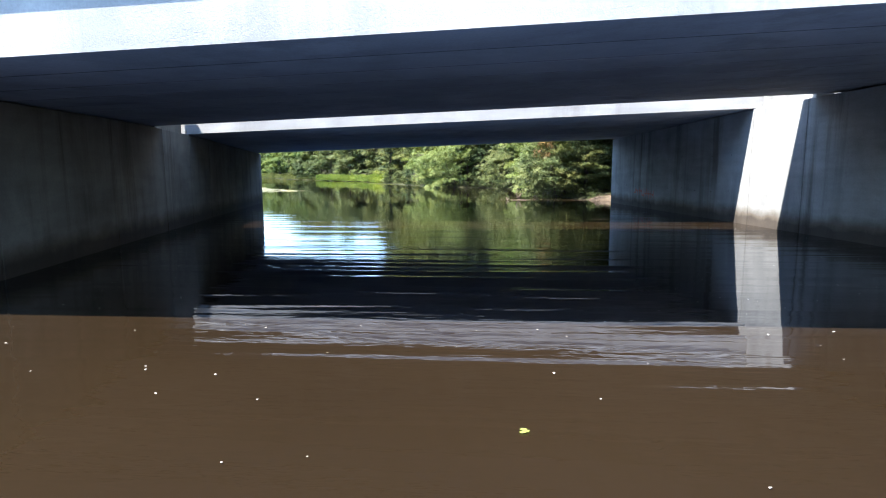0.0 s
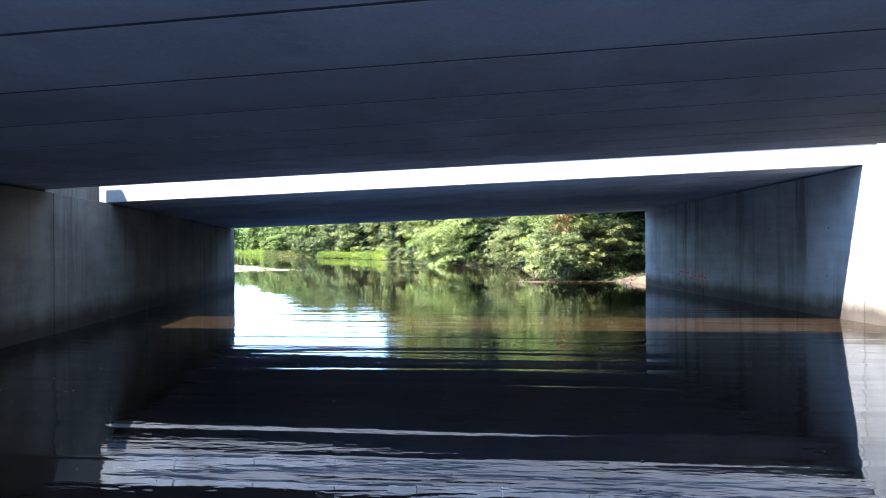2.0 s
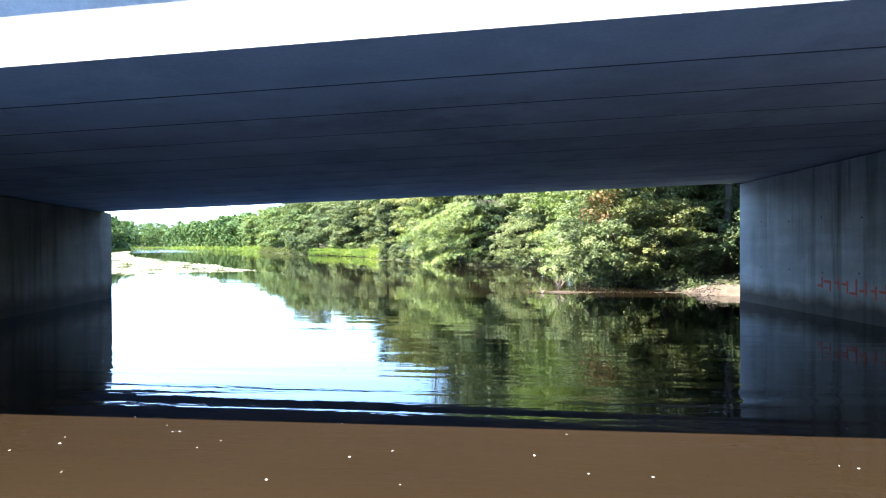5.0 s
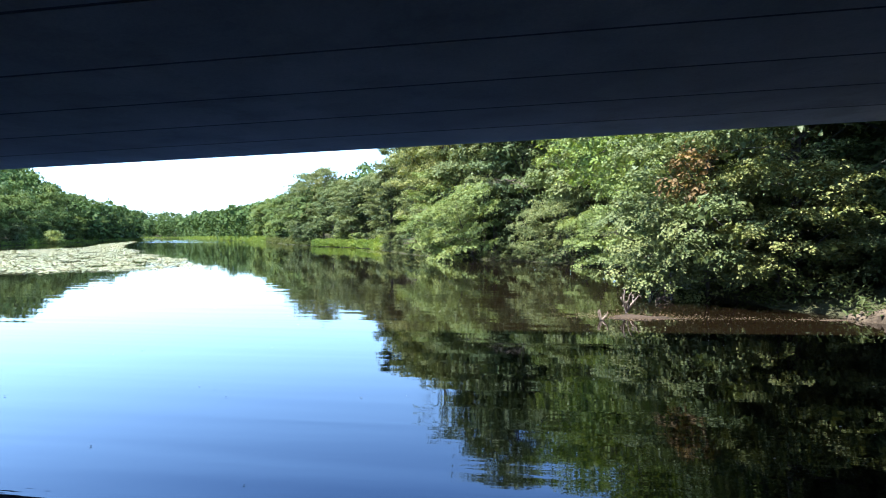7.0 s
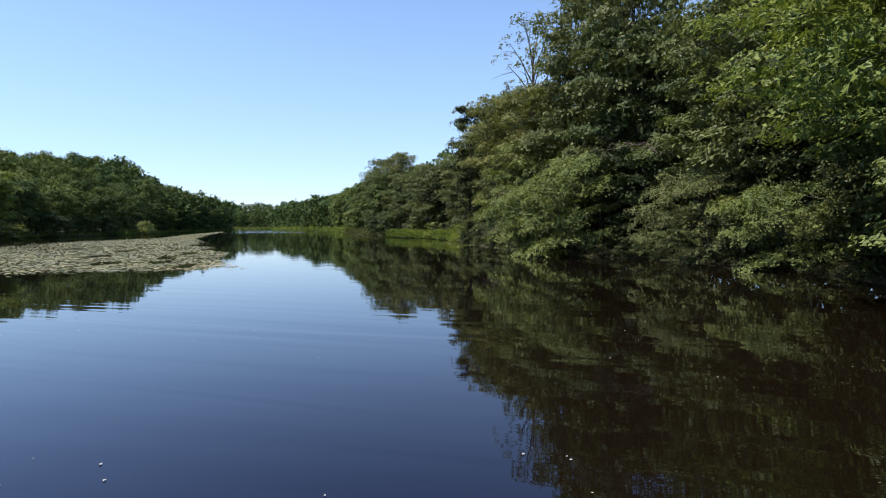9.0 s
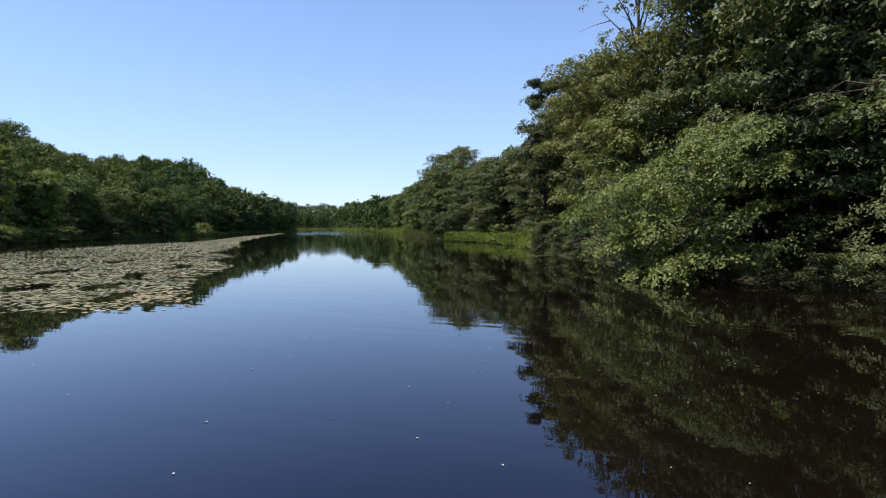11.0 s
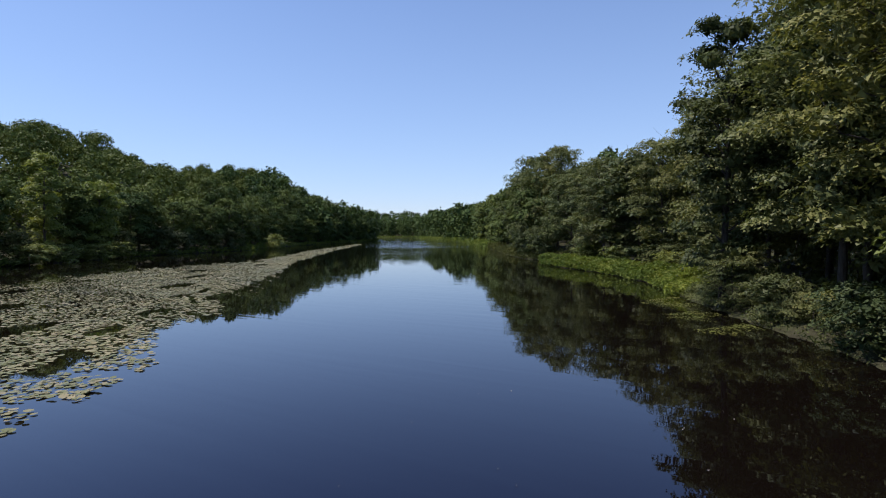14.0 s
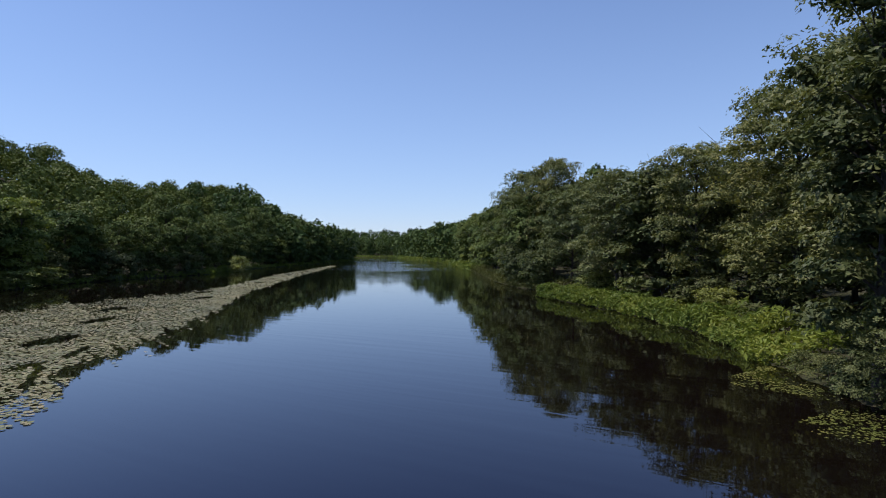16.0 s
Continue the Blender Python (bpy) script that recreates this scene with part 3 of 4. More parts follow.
DRY = make_tree("shrub", 19, 4.3, 0.85, 2.7, 9, 620, 0.14, M_LEAF_DRY, "sapling with browned dry leaves leaning out of green shrubs", (5.4, 39.3, 0.2), None, "shrub", "foliage", group="shrubs along the east bank")
DRY.matrix_basis = Matrix.Translation((5.4, 39.3, 0.2)) @ Matrix.Rotation(radians(30), 4, Vector((0.55, -0.83, 0)))


SPECIMENS = [(-95.6, 100.2), (-91.8, 91.2), (-93.5, 98.0)]


def plant_row(line, gap, near, far, kinds, seed, size, tall):
    """Trees or shrubs along a shore line, near to far metres inland."""
    rng = np.random.default_rng(seed)
    line = np.asarray(line, float)
    for a, b in zip(line, line[1:]):
        span = np.hypot(*(b - a))
        side = np.array([b[1] - a[1], a[0] - b[0]]) / span
        for s in np.arange(gap * rng.uniform(0.2, 0.8), span, gap):
            x, y = a + (b - a) * s / span + side * rng.uniform(near, far)
            if min(math.hypot(x - a, y - c) for a, c in SPECIMENS) < 4.2:
                continue
            z = ground_at(x, y)
            place_copy(kinds[int(rng.integers(len(kinds)))], x, y, max(z, 0.0) - 0.08, rng.uniform(0, 360), rng.uniform(*size), rng.uniform(*tall))


plant_row(BANK_EAST[6:9], 3.0, 0.5, 1.6, [OVERHANG], 81, (0.65, 0.9), (0.85, 1.1))
plant_row(BANK_EAST[7:17], 5.2, 2.2, 4.0, [TALL, TALL, BROAD, LIGHT], 82, (0.85, 1.02), (0.96, 1.1))
plant_row(BANK_EAST[17:25], 5.0, 6.5, 9.0, [TALL, BROAD, BROAD], 83, (0.86, 0.98), (0.78, 0.9))
plant_row(BANK_EAST[5:17], 5.8, 9.5, 12.5, [BACK], 84, (0.9, 1.1), (0.95, 1.1))
plant_row(BANK_EAST[17:25], 5.8, 9.5, 12.5, [BACK], 91, (0.85, 1.0), (0.74, 0.84))
# dark-leaved copies at y 43 to 52 hold the hollow's shade in their colour
for kind, x, y, turn, size, tall in (
        (TALL, -37.6, 128.2, 20, 1.0, 1.17), (TALL, -42.0, 132.5, 120, 1.0, 1.12), (BROAD, -46.5, 138.5, 200, 0.95, 1.24), (BROAD, -33.5, 121.5, 60, 0.9, 1.06), (DARK, -48.5, 144.0, 10, 0.9, 0.95), (TALL, -15.2, 96.8, 70, 0.98, 0.97), (TALL, -12.6, 93.5, 10, 1.0, 1.06), (DRY, 7.9, 42.2, 70, 1.0, 1.0), (DARK, 6.4, 43.2, 30, 0.9, 0.95), (DARK, 6.6, 47.0, 200, 0.95, 1.0), (DARK, 6.2, 51.0, 20, 0.95, 1.0), (BROAD, 5.4, 57.2, 220, 0.9, 1.0), (CANOPY, 4.9, 43.8, 130, 0.98, 1.0), (LIGHT, -6.5, 69.8, 80, 0.85, 0.9), (HIGH, 10.6, 41.2, 10, 0.95, 1.0), (HIGH, 6.6, 38.8, 120, 0.95, 0.92), (TALL, 12.5, 38.5, 90, 0.95, 1.0), (LOW, 9.6, 35.8, 140, 1.1, 1.0),
        (LOW, 8.0, 37.8, 250, 0.8, 1.0), (TALL, -10.0, 86.5, 40, 1.0, 1.08), (TALL, -3.0, 67.6, 200, 0.98, 1.24), (TALL, -20.4, 105.2, 310, 0.9, 0.97), (DARK, 6.0, 46.0, 70, 0.85, 0.85), (DARK, 6.4, 51.8, 170, 0.9, 0.9), (TALL, -0.5, 65.5, 300, 1.0, 1.25), (TALL, -12.4, 89.5, 150, 1.0, 0.97), (OVERHANG, -13.6, 82.2, 40, 0.6, 0.9), (TALL, -9.2, 81.0, 250, 0.95, 1.07), (LIGHT, 6.6, 47.5, 150, 0.95, 0.95), (DARK, 8.2, 49.4, 20, 1.1, 1.0)):
    place_copy(kind, x, y, ground_at(x, y) - 0.05, turn, size, tall)

# low shrubs at the water's edge
for x, y, turn, size in ((-10.9, 78.2, 20, 0.62), (-10.1, 76.9, 110, 0.7), (-11.8, 79.9, 200, 0.5), (-9.3, 74.9, 300, 0.66), (-8.5, 72.7, 60, 0.55), (-7.9, 71.2, 150, 0.7), (-15.5, 86.6, 90, 0.42), (-15.0, 85.2, 30, 0.5), (-14.4, 83.9, 170, 0.55), (-11.2, 78.9, 270, 0.55), (0.5, 61.0, 240, 0.75), (-0.8, 61.7, 10, 0.62)):
    place_copy(LOW, x, y, ground_at(x, y) - 0.06, turn, size, 0.85)

# crowns that lean out over the water
for kind, x, y, turn, size, tall, lean in ((OVERLIGHT, -5.2, 65.1, 60, 1.15, 1.05, 29), (OVERLIGHT, -3.4, 62.9, 190, 1.4, 1.05, 22), (OVERLIGHT, -5.6, 67.4, 20, 0.9, 1.1, 16), (OVERHANG, 4.9, 39.6, 250, 0.85, 0.9, 24), (OVERDARK, 7.4, 46.0, 80, 0.9, 0.9, 12), (OVERDARK, 7.6, 48.9, 160, 1.0, 0.9, 14), (OVERDARK, 6.9, 51.9, 290, 0.95, 0.9, 16), (OVERLIGHT, 4.7, 55.0, 30, 0.95, 1.0, 24), (OVERHANG, 2.6, 58.0, 210, 0.9, 1.0, 22)):
    copy_thing(kind, Matrix.Translation((x, y, ground_at(x, y) - 0.05)) @ Matrix.Rotation(radians(lean), 4, Vector((0.55, -0.83, 0))) @ pose(0, 0, 0, 0, 0, turn) @ Matrix.Diagonal((size, size, size * tall, 1)))

# thicket fills the hollows; its dark leaf colour stands for their shade
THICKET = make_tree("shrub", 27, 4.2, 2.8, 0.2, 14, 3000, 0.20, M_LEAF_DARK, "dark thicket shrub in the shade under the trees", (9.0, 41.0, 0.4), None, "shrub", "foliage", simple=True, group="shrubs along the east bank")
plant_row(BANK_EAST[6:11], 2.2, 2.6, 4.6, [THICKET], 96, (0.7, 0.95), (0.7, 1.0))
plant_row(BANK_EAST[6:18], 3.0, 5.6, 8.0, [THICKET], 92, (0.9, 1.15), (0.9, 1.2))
LAKESIDE = make_tree("shrub", 30, 3.4, 2.3, 0.2, 14, 3000, 0.17, M_LEAF_YELLOW, "bright green shrub at the foot of the far wood", (-116.4, 151.5, 0.0), None, "shrub", "foliage", simple=True, group="shrubs along the far shores")
plant_row(BANK_EAST[11:18], 5.0, 0.5, 1.6, [THICKET, THICKET, LAKESIDE], 89, (0.42, 0.62), (0.7, 0.95))
plant_row(BANK_EAST[18:24], 5.0, 3.2, 5.0, [LAKESIDE, THICKET], 85, (0.6, 0.85), (0.6, 0.8))
plant_row(BANK_EAST[24:27], 3.6, 0.8, 2.2, [THICKET, LAKESIDE], 86, (0.8, 1.0), (0.9, 1.1))
make_tree("tree", 24, 16.2, 2.6, 8.5, 18, 1500, 0.16, M_LEAF, "half-bare tree with thin twigs above the other crowns", (-7.0, 72.6, 0.4))


def dead_branch(seed, place, reach, drop, label, thick=1.0):
    """Bare grey-brown boughs that fork from one end."""
    rng = np.random.default_rng(seed)
    bough = tagged(empty("dead_branch", place), label, "branch")
    for k in range(5):
        a = rng.uniform(0, 2 * np.pi)
        steps = np.cumsum(np.column_stack([rng.normal(math.cos(a), 0.5, 6), rng.normal(math.sin(a), 0.5, 6), rng.normal(drop, 0.4, 6)]) * reach / 6, axis=0)
        paths = [(np.vstack([[0, 0, 0], steps]), np.linspace(0.018, 0.004, 7) * thick)]
        for s in steps[1:5]:
            d = rng.normal(0, 0.35, 3) * reach * 0.5
            paths.append(([s, s + d * 0.5 + [0, 0, 0.04], s + d], [0.008 * thick, 0.006 * thick, 0.003]))
        v, f = tubes(paths, 5)
        mesh_part("bough", fast_mesh("bough", v, f, M_DRIFT if thick > 1 else M_DEAD, True), bough)


dead_branch(61, (-1.2, 55.6, 4.9), 1.8, -0.35, "tangle of dead brown branches hanging among the leaves")
dead_branch(62, (-7.4, 62.0, 1.3), 1.3, 0.1, "bare grey branches reaching over the water")
dead_branch(63, (-6.8, 64.5, 3.6), 1.5, -0.1, "bare grey branches reaching over the water")
dead_branch(64, (2.0, 36.25, 0.0), 0.24, 1.9, "pale dead root standing on the mud bar", 1.8)
dead_branch(68, (1.3, 35.1, 0.0), 0.1, 1.8, "stub of a dead root standing on the mud bar", 1.7)
dead_branch(65, (3.2, 38.4, 0.10), 0.45, 0.1, "driftwood branches lying on the muddy shore")

dead_branch(66, (6.5, 34.9, 0.12), 0.9, 0.03, "pale driftwood sticks lying on the sandy bank")
dead_branch(67, (7.3, 35.6, 0.26), 0.7, 0.05, "pale driftwood sticks lying on the sandy bank")

# ---- trees of the west bank ----
WEST_TREE = make_tree("tree", 21, 10.0, 3.6, 1.0, 16, 4600, 0.31, M_LEAF_FAR, "leafy tree in the front row of the far bank", (-98, 99, 0.8), simple=True, group="trees along the west bank")
WEST_DARK = make_tree("tree", 22, 11.0, 3.8, 1.2, 16, 4600, 0.31, M_LEAF_FAR, "dark green tree in the front row of the far bank", (-106, 112, 0.8), simple=True, group="trees along the west bank")
make_tree("tree", 23, 11.0, 3.3, 1.0, 18, 5600, 0.29, M_LEAF_SPRAY, "bright yellow-green tree in front of the dark wood", (-96.4, 100.4, 0.3), simple=True, group="trees along the west bank")
make_tree("tree", 26, 13.5, 2.3, 1.5, 18, 5600, 0.29, M_LEAF_SPRAY, "slender pale green tree in front of the dark wood", (-91.8, 91.2, 0.3), simple=True, group="trees along the west bank")
plant_row(BANK_WEST[2:12], 5.4, 1.8, 4.6, [WEST_DARK, WEST_TREE, WEST_TREE], 87, (0.85, 1.15), (0.8, 1.05))
plant_row(BANK_WEST[6:12], 4.6, 0.6, 2.4, [THICKET], 95, (0.8, 1.1), (0.8, 1.1))
plant_row(BANK_WEST[4:7], 7.5, 6.0, 9.5, [WEST_DARK, WEST_TREE], 94, (1.0, 1.2), (1.12, 1.3))
plant_row(BANK_EAST[25:29], 5.4, 2.0, 5.5, [WEST_TREE, WEST_TREE, WEST_DARK], 88, (0.95, 1.2), (0.9, 1.1))


def wood(name, seed, boxes, spacing, low, high, mat, label, leaf=0.5, each=900, skirt=False):
    """A far wood: many uneven crowns in one object."""
    rng = np.random.default_rng(seed)
    cs, ns, ps = [], [], []
    for x0, x1, y0, y1, d0, d1 in boxes:
        gx, gy = np.meshgrid(np.arange(x0, x1, spacing), np.arange(y0, y1, spacing))
        gx, gy = gx.ravel() + rng.uniform(-0.45, 0.45, gx.size) * spacing, gy.ravel() + rng.uniform(-0.45, 0.45, gx.size) * spacing
        d = shore_distance(gx, gy)
        keep = (d > d0) & (d < d1)
        gx, gy = gx[keep], gy[keep]
        gz = ground_height(gx, gy)
        for x, y, z in zip(gx, gy, gz):
            h, r = rng.uniform(low, high) * (1 - 0.36 * step(-130, -95, x) * step(265, 205, y) * step(150, 185, y)), spacing * rng.uniform(0.46, 0.70)
            puffs = [(x, y, z + h - r * 0.95, r * 0.80, 0.95)]
            for k in range(11):
                a, q = k * 2.399 + x, rng.uniform(0.55, 0.9)
                lift = (k + 0.5) / 11
                out = math.sqrt(max(0.0, 1 - (1 - lift) ** 2)) if lift < 0.5 else 0.95 - 0.25 * (lift - 0.5)
                puffs.append((x + r * q * out * math.cos(a), y + r * q * out * math.sin(a), z + h - r * 0.35 - ((h - r * 0.5) if skirt else r * 1.75) * lift, r * rng.uniform(0.30, 0.46), rng.uniform(0.7, 0.95)))
            c, nm = puff_leaves(rng, puffs, each, leaf, 3, 0.20, 0.15, 0.07)
            cs.append(c)
            ns.append(nm)
            ps += puffs
    v, f = leaf_arrays(rng, np.concatenate(cs), np.concatenate(ns), leaf, 0.9, 0.0, True)
    v, f = join((v, f), inner_leaves(rng, ps, 9, 0.72, 0.5))
    return tagged(new(name, fast_mesh(name, v, f, mat)), label, "woodland", kind="stuff")


wood("west_wood", 31, [(-240, -70, 60, 340, 6, 76)], 6.2, 8.0, 12.2, M_LEAF_FAR, "dense dark green wood climbing the hillside across the lake", 0.45, 560)
wood("far_wood", 32, [(-420, -30, 192, 520, 0.6, 42)], 7.2, 12.0, 16.0, M_LEAF_FAR, "distant green wood closing the end of the lake", 1.05, 250, True)
# dark leaves of the east wood paint in its deep shade
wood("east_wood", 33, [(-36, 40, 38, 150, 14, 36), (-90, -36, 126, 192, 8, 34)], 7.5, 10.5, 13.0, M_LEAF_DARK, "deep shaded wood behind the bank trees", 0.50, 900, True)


# ---- bank herbs, lily pads, duckweed ----
def blades(name, seed, region, count, tall, wide, mat, label, category):
    """Upright leaves of herbs and grass over a stretch of bank."""
    rng = np.random.default_rng(seed)
    pts = region(rng, count)
    z = ground_height(pts[:, 0], pts[:, 1])
    c = np.column_stack([pts, np.maximum(z, 0) + tall * rng.uniform(0.1, 0.9, len(pts)) * (0.75 + 0.9 * np.clip(np.sin(pts[:, 0] * 1.1 + 1) * np.sin(pts[:, 1] * 0.9) + 0.2, 0, 1))])
    nm = rng.normal(size=(len(pts), 3))
    nm[:, 2] = np.abs(nm[:, 2]) + 0.3
    nm /= np.linalg.norm(nm, axis=1)[:, None]
    v, f = leaf_arrays(rng, c, nm, wide, 0.35)
    return tagged(new(name, fast_mesh(name, v, f, mat)), label, category, kind="stuff")


def along(line, inland, out):
    """Points scattered beside a line of the shore, from out metres over the water to inland metres on land."""
    line = np.asarray(line, float)

    def region(rng, count):
        seg = np.diff(line, axis=0)
        length = np.hypot(seg[:, 0], seg[:, 1])
        k = rng.choice(len(seg), count, p=length / length.sum())
        t = rng.uniform(0, 1, count)
        side = np.column_stack([seg[k, 1], -seg[k, 0]]) / length[k, None]
        reach = rng.uniform(-out, inland, count) * (0.6 + 0.4 * np.sin(t * 9 + k * 2.0))
        return line[k] + seg[k] * t[:, None] + side * reach[:, None]
    return region


blades("bank_herbs", 41, along(BANK_EAST[17:24], 4.6, 0.5), 17000, 0.75, 0.34, M_GRASS, "lush bright green herbs on the low grassy point", "herbs")
blades("bank_grass", 42, along(BANK_EAST[27:32], 4.0, 1.6), 9000, 1.1, 1.0, M_GRASS, "bright grass along the far shore", "grass")
blades("shore_grass", 43, along(BANK_WEST[1:12], 2.0, 0.8), 9000, 0.9, 0.6, M_GRASS, "pale green reeds along the foot of the wood", "grass")
blades("bank_scrub", 45, along(BANK_EAST[23:28], 4.0, 0.4), 9000, 0.9, 0.32, M_LEAF_DARK, "dark low scrub along the foot of the far bank trees", "undergrowth")
# undergrowth coloured dark so that it reads as shaded
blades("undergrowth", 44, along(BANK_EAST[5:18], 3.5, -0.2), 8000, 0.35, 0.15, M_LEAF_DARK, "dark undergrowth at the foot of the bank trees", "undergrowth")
for x, y, size in ((-114.4, 149.0, 0.8), (-118.0, 154.0, 0.9), (-98.5, 104.0, 1.2), (-92.6, 98.0, 1.1), (-89.3, 91.6, 1.1), (-86.6, 87.2, 1.2)):
    place_copy(LAKESIDE, x, y, 0.0, 40 * size * x, size, 0.62)


def pad_mesh(seed, sides=9):
    rng = np.random.default_rng(seed)
    a = np.linspace(0.18, 2 * np.pi - 0.18, sides)
    r = 0.5 * (1 + 0.08 * rng.normal(size=sides))
    v = [(0.03, 0, 0.0)] + [(x * np.cos(t), x * np.sin(t), z) for x, t, z in zip(r, a, 0.03 * rng.random(sides))]
    f = [(0, i, i + 1) for i in range(1, sides)]
    return np.array(v), np.array(f)


PADS_NEAR = [(-15.8, 51.5), (-19.6, 55.0), (-22.0, 57.6), (-26.3, 64.3), (-31.3, 67.6), (-33.2, 72.0), (-39.2, 76.2), (-42.6, 81), (-49.3, 90), (-61, 103), (-88, 140), (-126, 196)]
PADS_FAR = [(-30, 44), (-36, 47), (-43, 51), (-50, 58), (-56, 70), (-62, 79), (-65, 86), (-68, 91), (-69.5, 104), (-78, 118), (-97, 144), (-131, 200)]


def scatter_pads(seed, count):
    """Places in the bed between its lake side and its bank side, with open lanes."""
    rng = np.random.default_rng(seed)
    near, far = np.array(PADS_NEAR, float), np.array(PADS_FAR, float)
    cell = np.hypot(*(near[1:] - near[:-1]).T) * np.hypot(*((far[1:] + far[:-1] - near[1:] - near[:-1]) / 2).T) + 4
    cell *= np.clip(70 / (0.5 * (near[1:, 1] + near[:-1, 1])), 0.3, 1.4) ** 1.9
    k = rng.choice(len(cell), count, p=cell / cell.sum())
    t, s = rng.uniform(0, 1, count), rng.uniform(0, 1, count) ** 1.15
    a, c = near[k] + (near[k + 1] - near[k]) * t[:, None], far[k] + (far[k + 1] - far[k]) * t[:, None]
    u = k + t
    s = s - 0.05 * np.sin(u * 17.0) - 0.045 * np.sin(u * 41.0 + 1) - 0.03 * np.sin(u * 97.0)
    s = s * 1.02 - 0.012
    gap = (np.abs(s - 0.115 - 0.02 * np.sin(u * 6.0)) > 0.02) | (u > 6.3) | (np.sin(u * 8.0) > 0.25)
    thin = (s > 0.11) | (u > 6.3) | ((s > -0.015) & (rng.random(count) < 0.75))
    pts = a + (c - a) * s[:, None]
    lane = np.sin(pts[:, 1] * 0.58 + pts[:, 0] * 0.36 + 1.1 * np.sin(pts[:, 0] * 0.21 - pts[:, 1] * 0.1)) + 0.6 * np.sin(pts[:, 0] * 0.62 - pts[:, 1] * 0.45) + 0.35 * np.sin(pts[:, 0] * 1.9 + pts[:, 1] * 1.1)
    edge = np.clip((s + 0.03) / 0.05, 0, 1) * np.clip((1 - s) / 0.12, 0, 1)
    keep = gap & thin & (rng.random(count) < 0.15 + u / 0.7) & (lane > -1.12 - 0.35 * rng.random(count)) & (rng.random(count) < 0.25 + 0.75 * edge) & (shore_distance(pts[:, 0], pts[:, 1]) < -1.5)
    return pts[keep]


def build_pads():
    bed = tagged(empty("lily_pad_bed", (-22, 60, 0)), "wide bed of pale green and browned lily pads on still water", "lily pads")
    pts = scatter_pads(51, 72000)
    rng = np.random.default_rng(52)
    near = np.argsort(np.hypot(pts[:, 0] + 16, pts[:, 1] - 53))
    kinds = []
    for s in range(6):
        v, f = pad_mesh(60 + s)
        kinds.append(fast_mesh("lily_pad", v, f, M_PAD))
    for i in near[:300]:
        ob = mesh_part("lily_pad", kinds[int(rng.integers(6))], bed)
        s = rng.uniform(0.10, 0.19)
        ob.matrix_basis = pose(pts[i, 0] + 22, pts[i, 1] - 60, rng.uniform(0.008, 0.02), rng.uniform(-4, 4), rng.uniform(-4, 4), rng.uniform(0, 360)) @ Matrix.Diagonal((s, s, s, 1))
    vs, fs, at = [], [], 0
    for i in near[300:]:
        v, f = pad_mesh(int(i) % 40, 7 if pts[i, 1] < 66 else 5)
        s, a = rng.uniform(0.11, 0.21) * max(1.0, pts[i, 1] / 80), rng.uniform(0, 2 * np.pi)
        lift = rng.uniform(0.01, 0.03) if rng.random() < 0.75 else rng.uniform(0.03, 0.06)
        tip = rng.normal(0, 0.04 if lift < 0.03 else 0.13, 2)
        x, y = s * (v[:, 0] * math.cos(a) - v[:, 1] * math.sin(a)), s * (v[:, 0] * math.sin(a) + v[:, 1] * math.cos(a))
        vs.append(np.column_stack([x + pts[i, 0] + 22, y + pts[i, 1] - 60, np.maximum(s * v[:, 2] + lift + x * tip[0] + y * tip[1], 0.006)]))
        fs.append(f + at)
        at += len(v)
    tagged(mesh_part("lily_pads_beyond", fast_mesh("lily_pads_beyond", np.concatenate(vs), np.concatenate(fs), M_PAD), bed), kind="stuff")


build_pads()


def float_bits(name, seed, pts, size, mat, label, category, kind="stuff"):
    """Small bits that float on the water, in one object."""
    rng = np.random.default_rng(seed)
    c = np.column_stack([pts, np.full(len(pts), 0.008)])
    nm = np.tile([[0.0, 0, 1]], (len(pts), 1)) + 0.08 * rng.normal(size=(len(pts), 3))
    v, f = leaf_arrays(rng, c, nm, size, 0.75, 0.04)
    return tagged(new(name, fast_mesh(name, v, f, mat)), label, category, kind=kind)


rng = np.random.default_rng(71)
edge = along(BANK_EAST[15:18], 0.2, 2.6)(rng, 3000)
edge = edge[np.sin(edge[:, 0] * 2.3 + edge[:, 1]) + np.sin(edge[:, 1] * 1.7 - edge[:, 0]) + rng.normal(0, 0.5, len(edge)) > -0.3]
float_bits("duckweed", 72, edge[shore_distance(edge[:, 0], edge[:, 1]) < 0], 0.09, M_WEED, "yellow duckweed and floating leaves along the bank", "duckweed")
spots = np.column_stack([rng.uniform(-7, 9, 420), rng.uniform(1.2, 23, 420)])
spots = np.concatenate([spots, np.column_stack([rng.uniform(-18, 4, 650), rng.uniform(25, 72, 650)])])
spots = spots[shore_distance(spots[:, 0], spots[:, 1]) < -0.6]
float_bits("floating_petals", 73, spots, 0.026, M_SPECK, "pale specks of plant litter floating on the water", "litter")


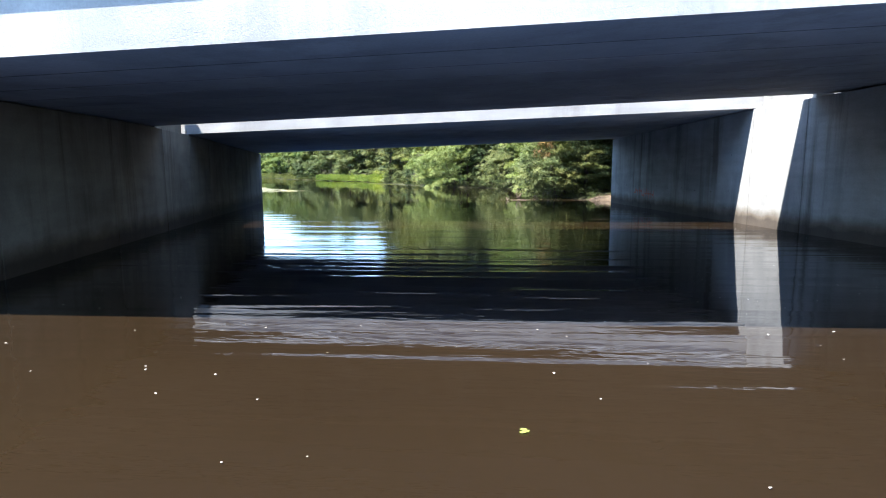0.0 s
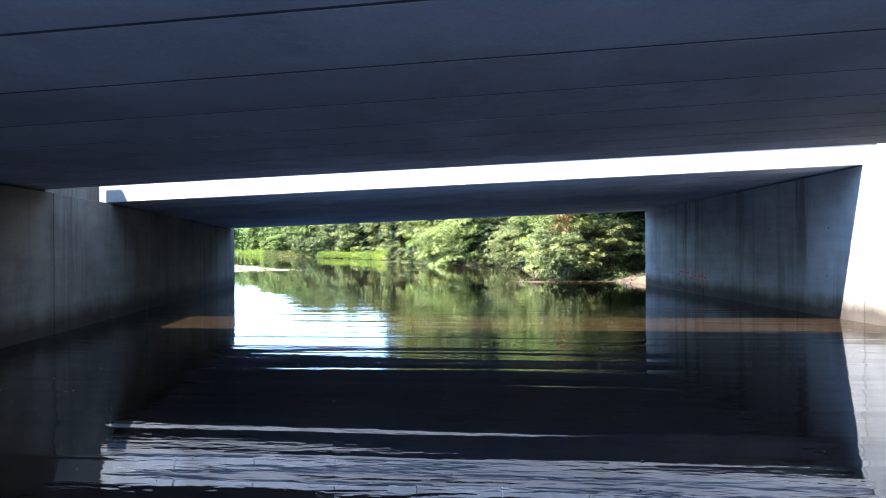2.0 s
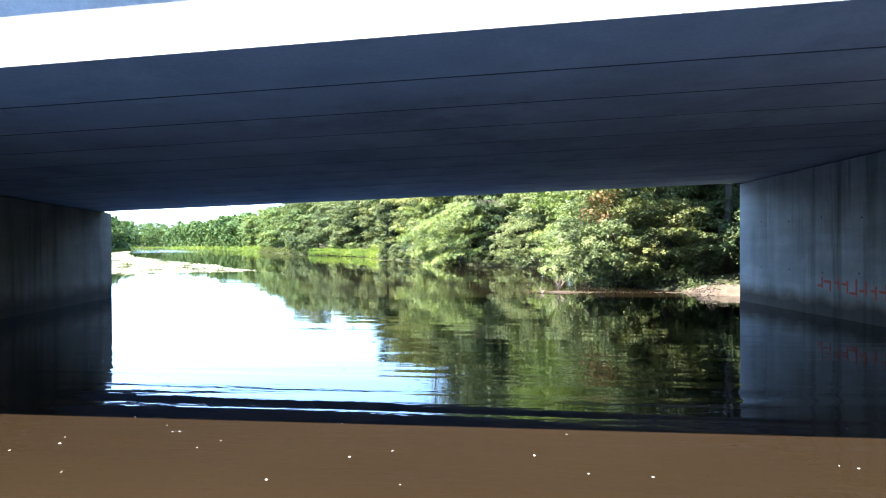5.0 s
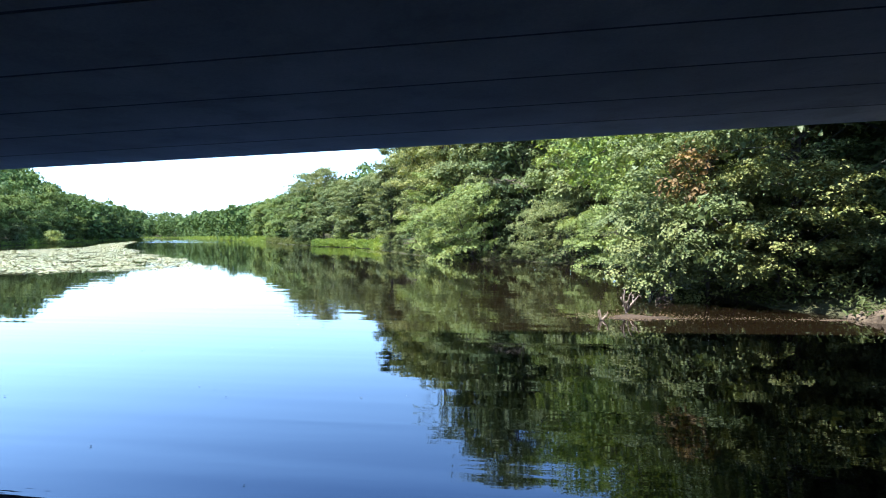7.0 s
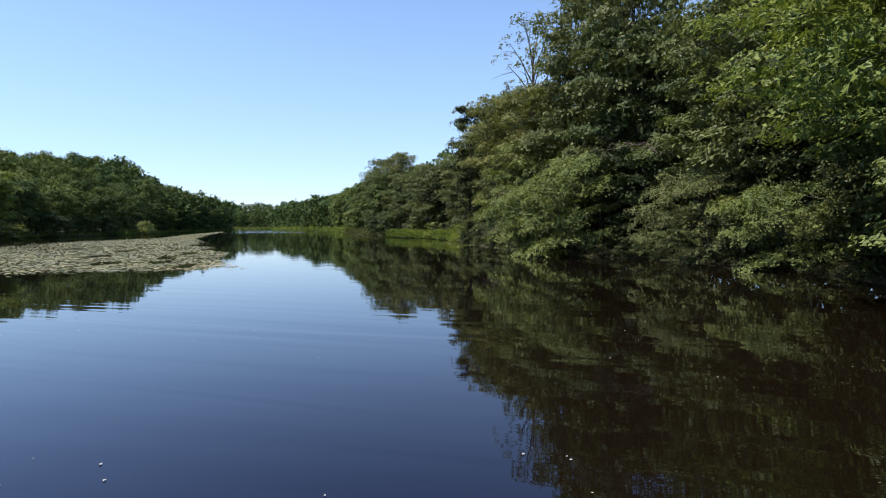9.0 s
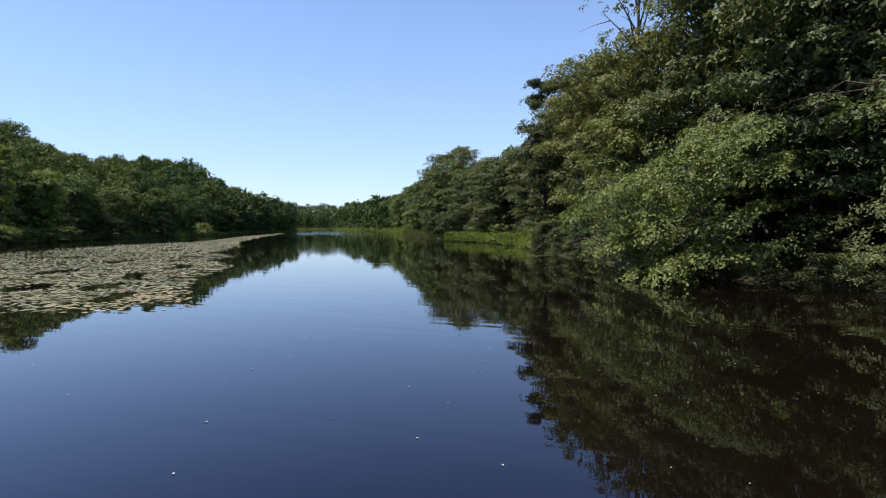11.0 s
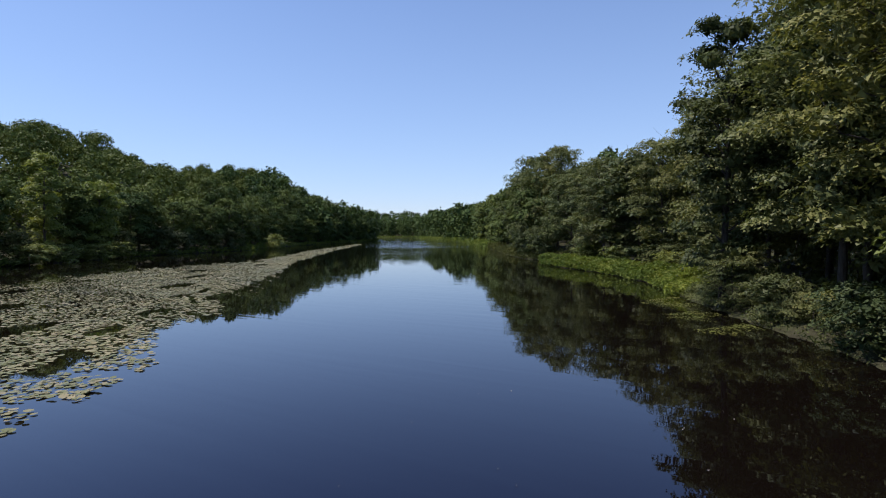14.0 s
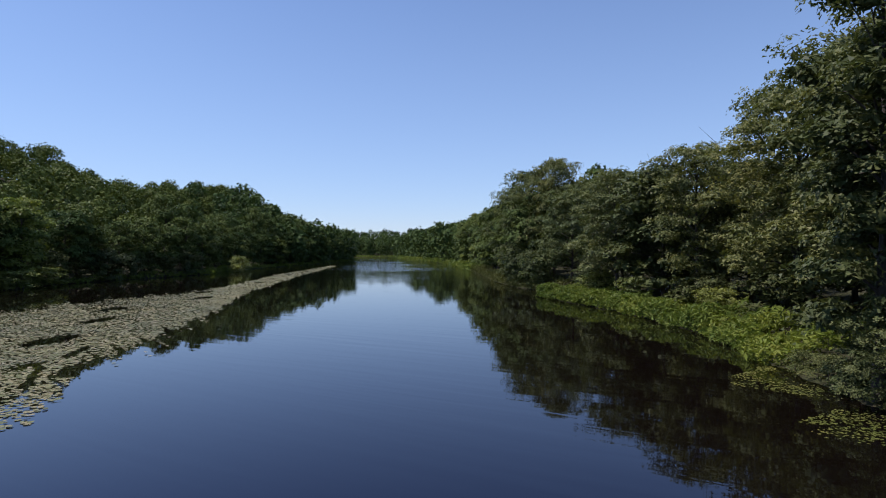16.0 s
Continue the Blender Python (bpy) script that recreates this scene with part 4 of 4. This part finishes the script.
spots = np.concatenate([np.column_stack([rng.normal(2.0, 0.8, 900), rng.normal(35.7, 0.35, 900)]), np.column_stack([rng.uniform(1.0, 6.8, 700), rng.normal(35.5, 0.16, 700)]), np.column_stack([rng.uniform(0.8, 4.5, 260), rng.uniform(36, 41, 260)])])
float_bits("mud_litter", 74, spots, 0.036, M_LITTER, "brown leaf litter stranded on the mud bar", "litter")
float_bits("floating_leaf", 75, np.array([(0.26, 3.75), (0.29, 3.77), (0.27, 3.79)]), 0.06, M_LEAF_YELLOW, "small yellow-green leaf floating on brown water", "leaf", "")


# ---- faded scrawl on the east wall ----
def scrawl():
    """Unreadable red strokes as plain bars on the wall panel."""
    rng = np.random.default_rng(90)
    mark = tagged(empty("scrawl", (wall_east(28), 28, 0.68)), "faded red paint strokes on the concrete wall", "paint mark")
    for k in range(9):
        y = 26.95 + k * 0.27
        h, z = rng.uniform(0.24, 0.42), 0.52 + 0.015 * k + rng.uniform(-0.05, 0.05)
        x = wall_east(y) - 0.004
        bm = prism([(x - wall_east(28) + dx, y + dy - 28, z + dz - 0.68) for dz in (0, h) for dx, dy in ((-0.003, 0), (0.003, 0), (0.003, 0.075), (-0.003, 0.075))])
        part("stroke", bm, M_PAINT, mark)
        w, z = rng.uniform(0.14, 0.24), z + rng.uniform(0.02, 0.2)
        x2 = wall_east(y + w) - 0.005
        bm = prism([(px - wall_east(28) + dx, py - 28, z + dz - 0.68) for dz in (0, 0.06) for px, py, dx in ((x, y, -0.003), (x, y, 0.002), (x2, y + w, 0.002), (x2, y + w, -0.003))])
        part("stroke", bm, M_PAINT, mark)


def tie_holes():
    """Small dark discs on the wall panels; their colour stands for tie-hole shade."""
    rng = np.random.default_rng(93)
    for face, sign, wall in ((wall_east, -1, bpy.data.objects["wall_east"]), (wall_west, 1, bpy.data.objects["wall_west"])):
        for y in np.arange(20.6, 32.0, 1.22):
            for z in (1.05, 2.3):
                y2, z2 = y + rng.uniform(-0.06, 0.06), z + rng.uniform(-0.05, 0.05)
                bm = bmesh.new()
                ring = bmesh.ops.create_cone(bm, cap_ends=True, segments=9, radius1=0.024, radius2=0.018, depth=0.008)
                bmesh.ops.transform(bm, matrix=pose(face(y2) - face(19.5) + sign * 0.003, y2 - 19.5, z2, 0, 90, 0), verts=bm.verts)
                part("tie_hole_disc", bm, M_BARK, wall)


scrawl()
tie_holes()
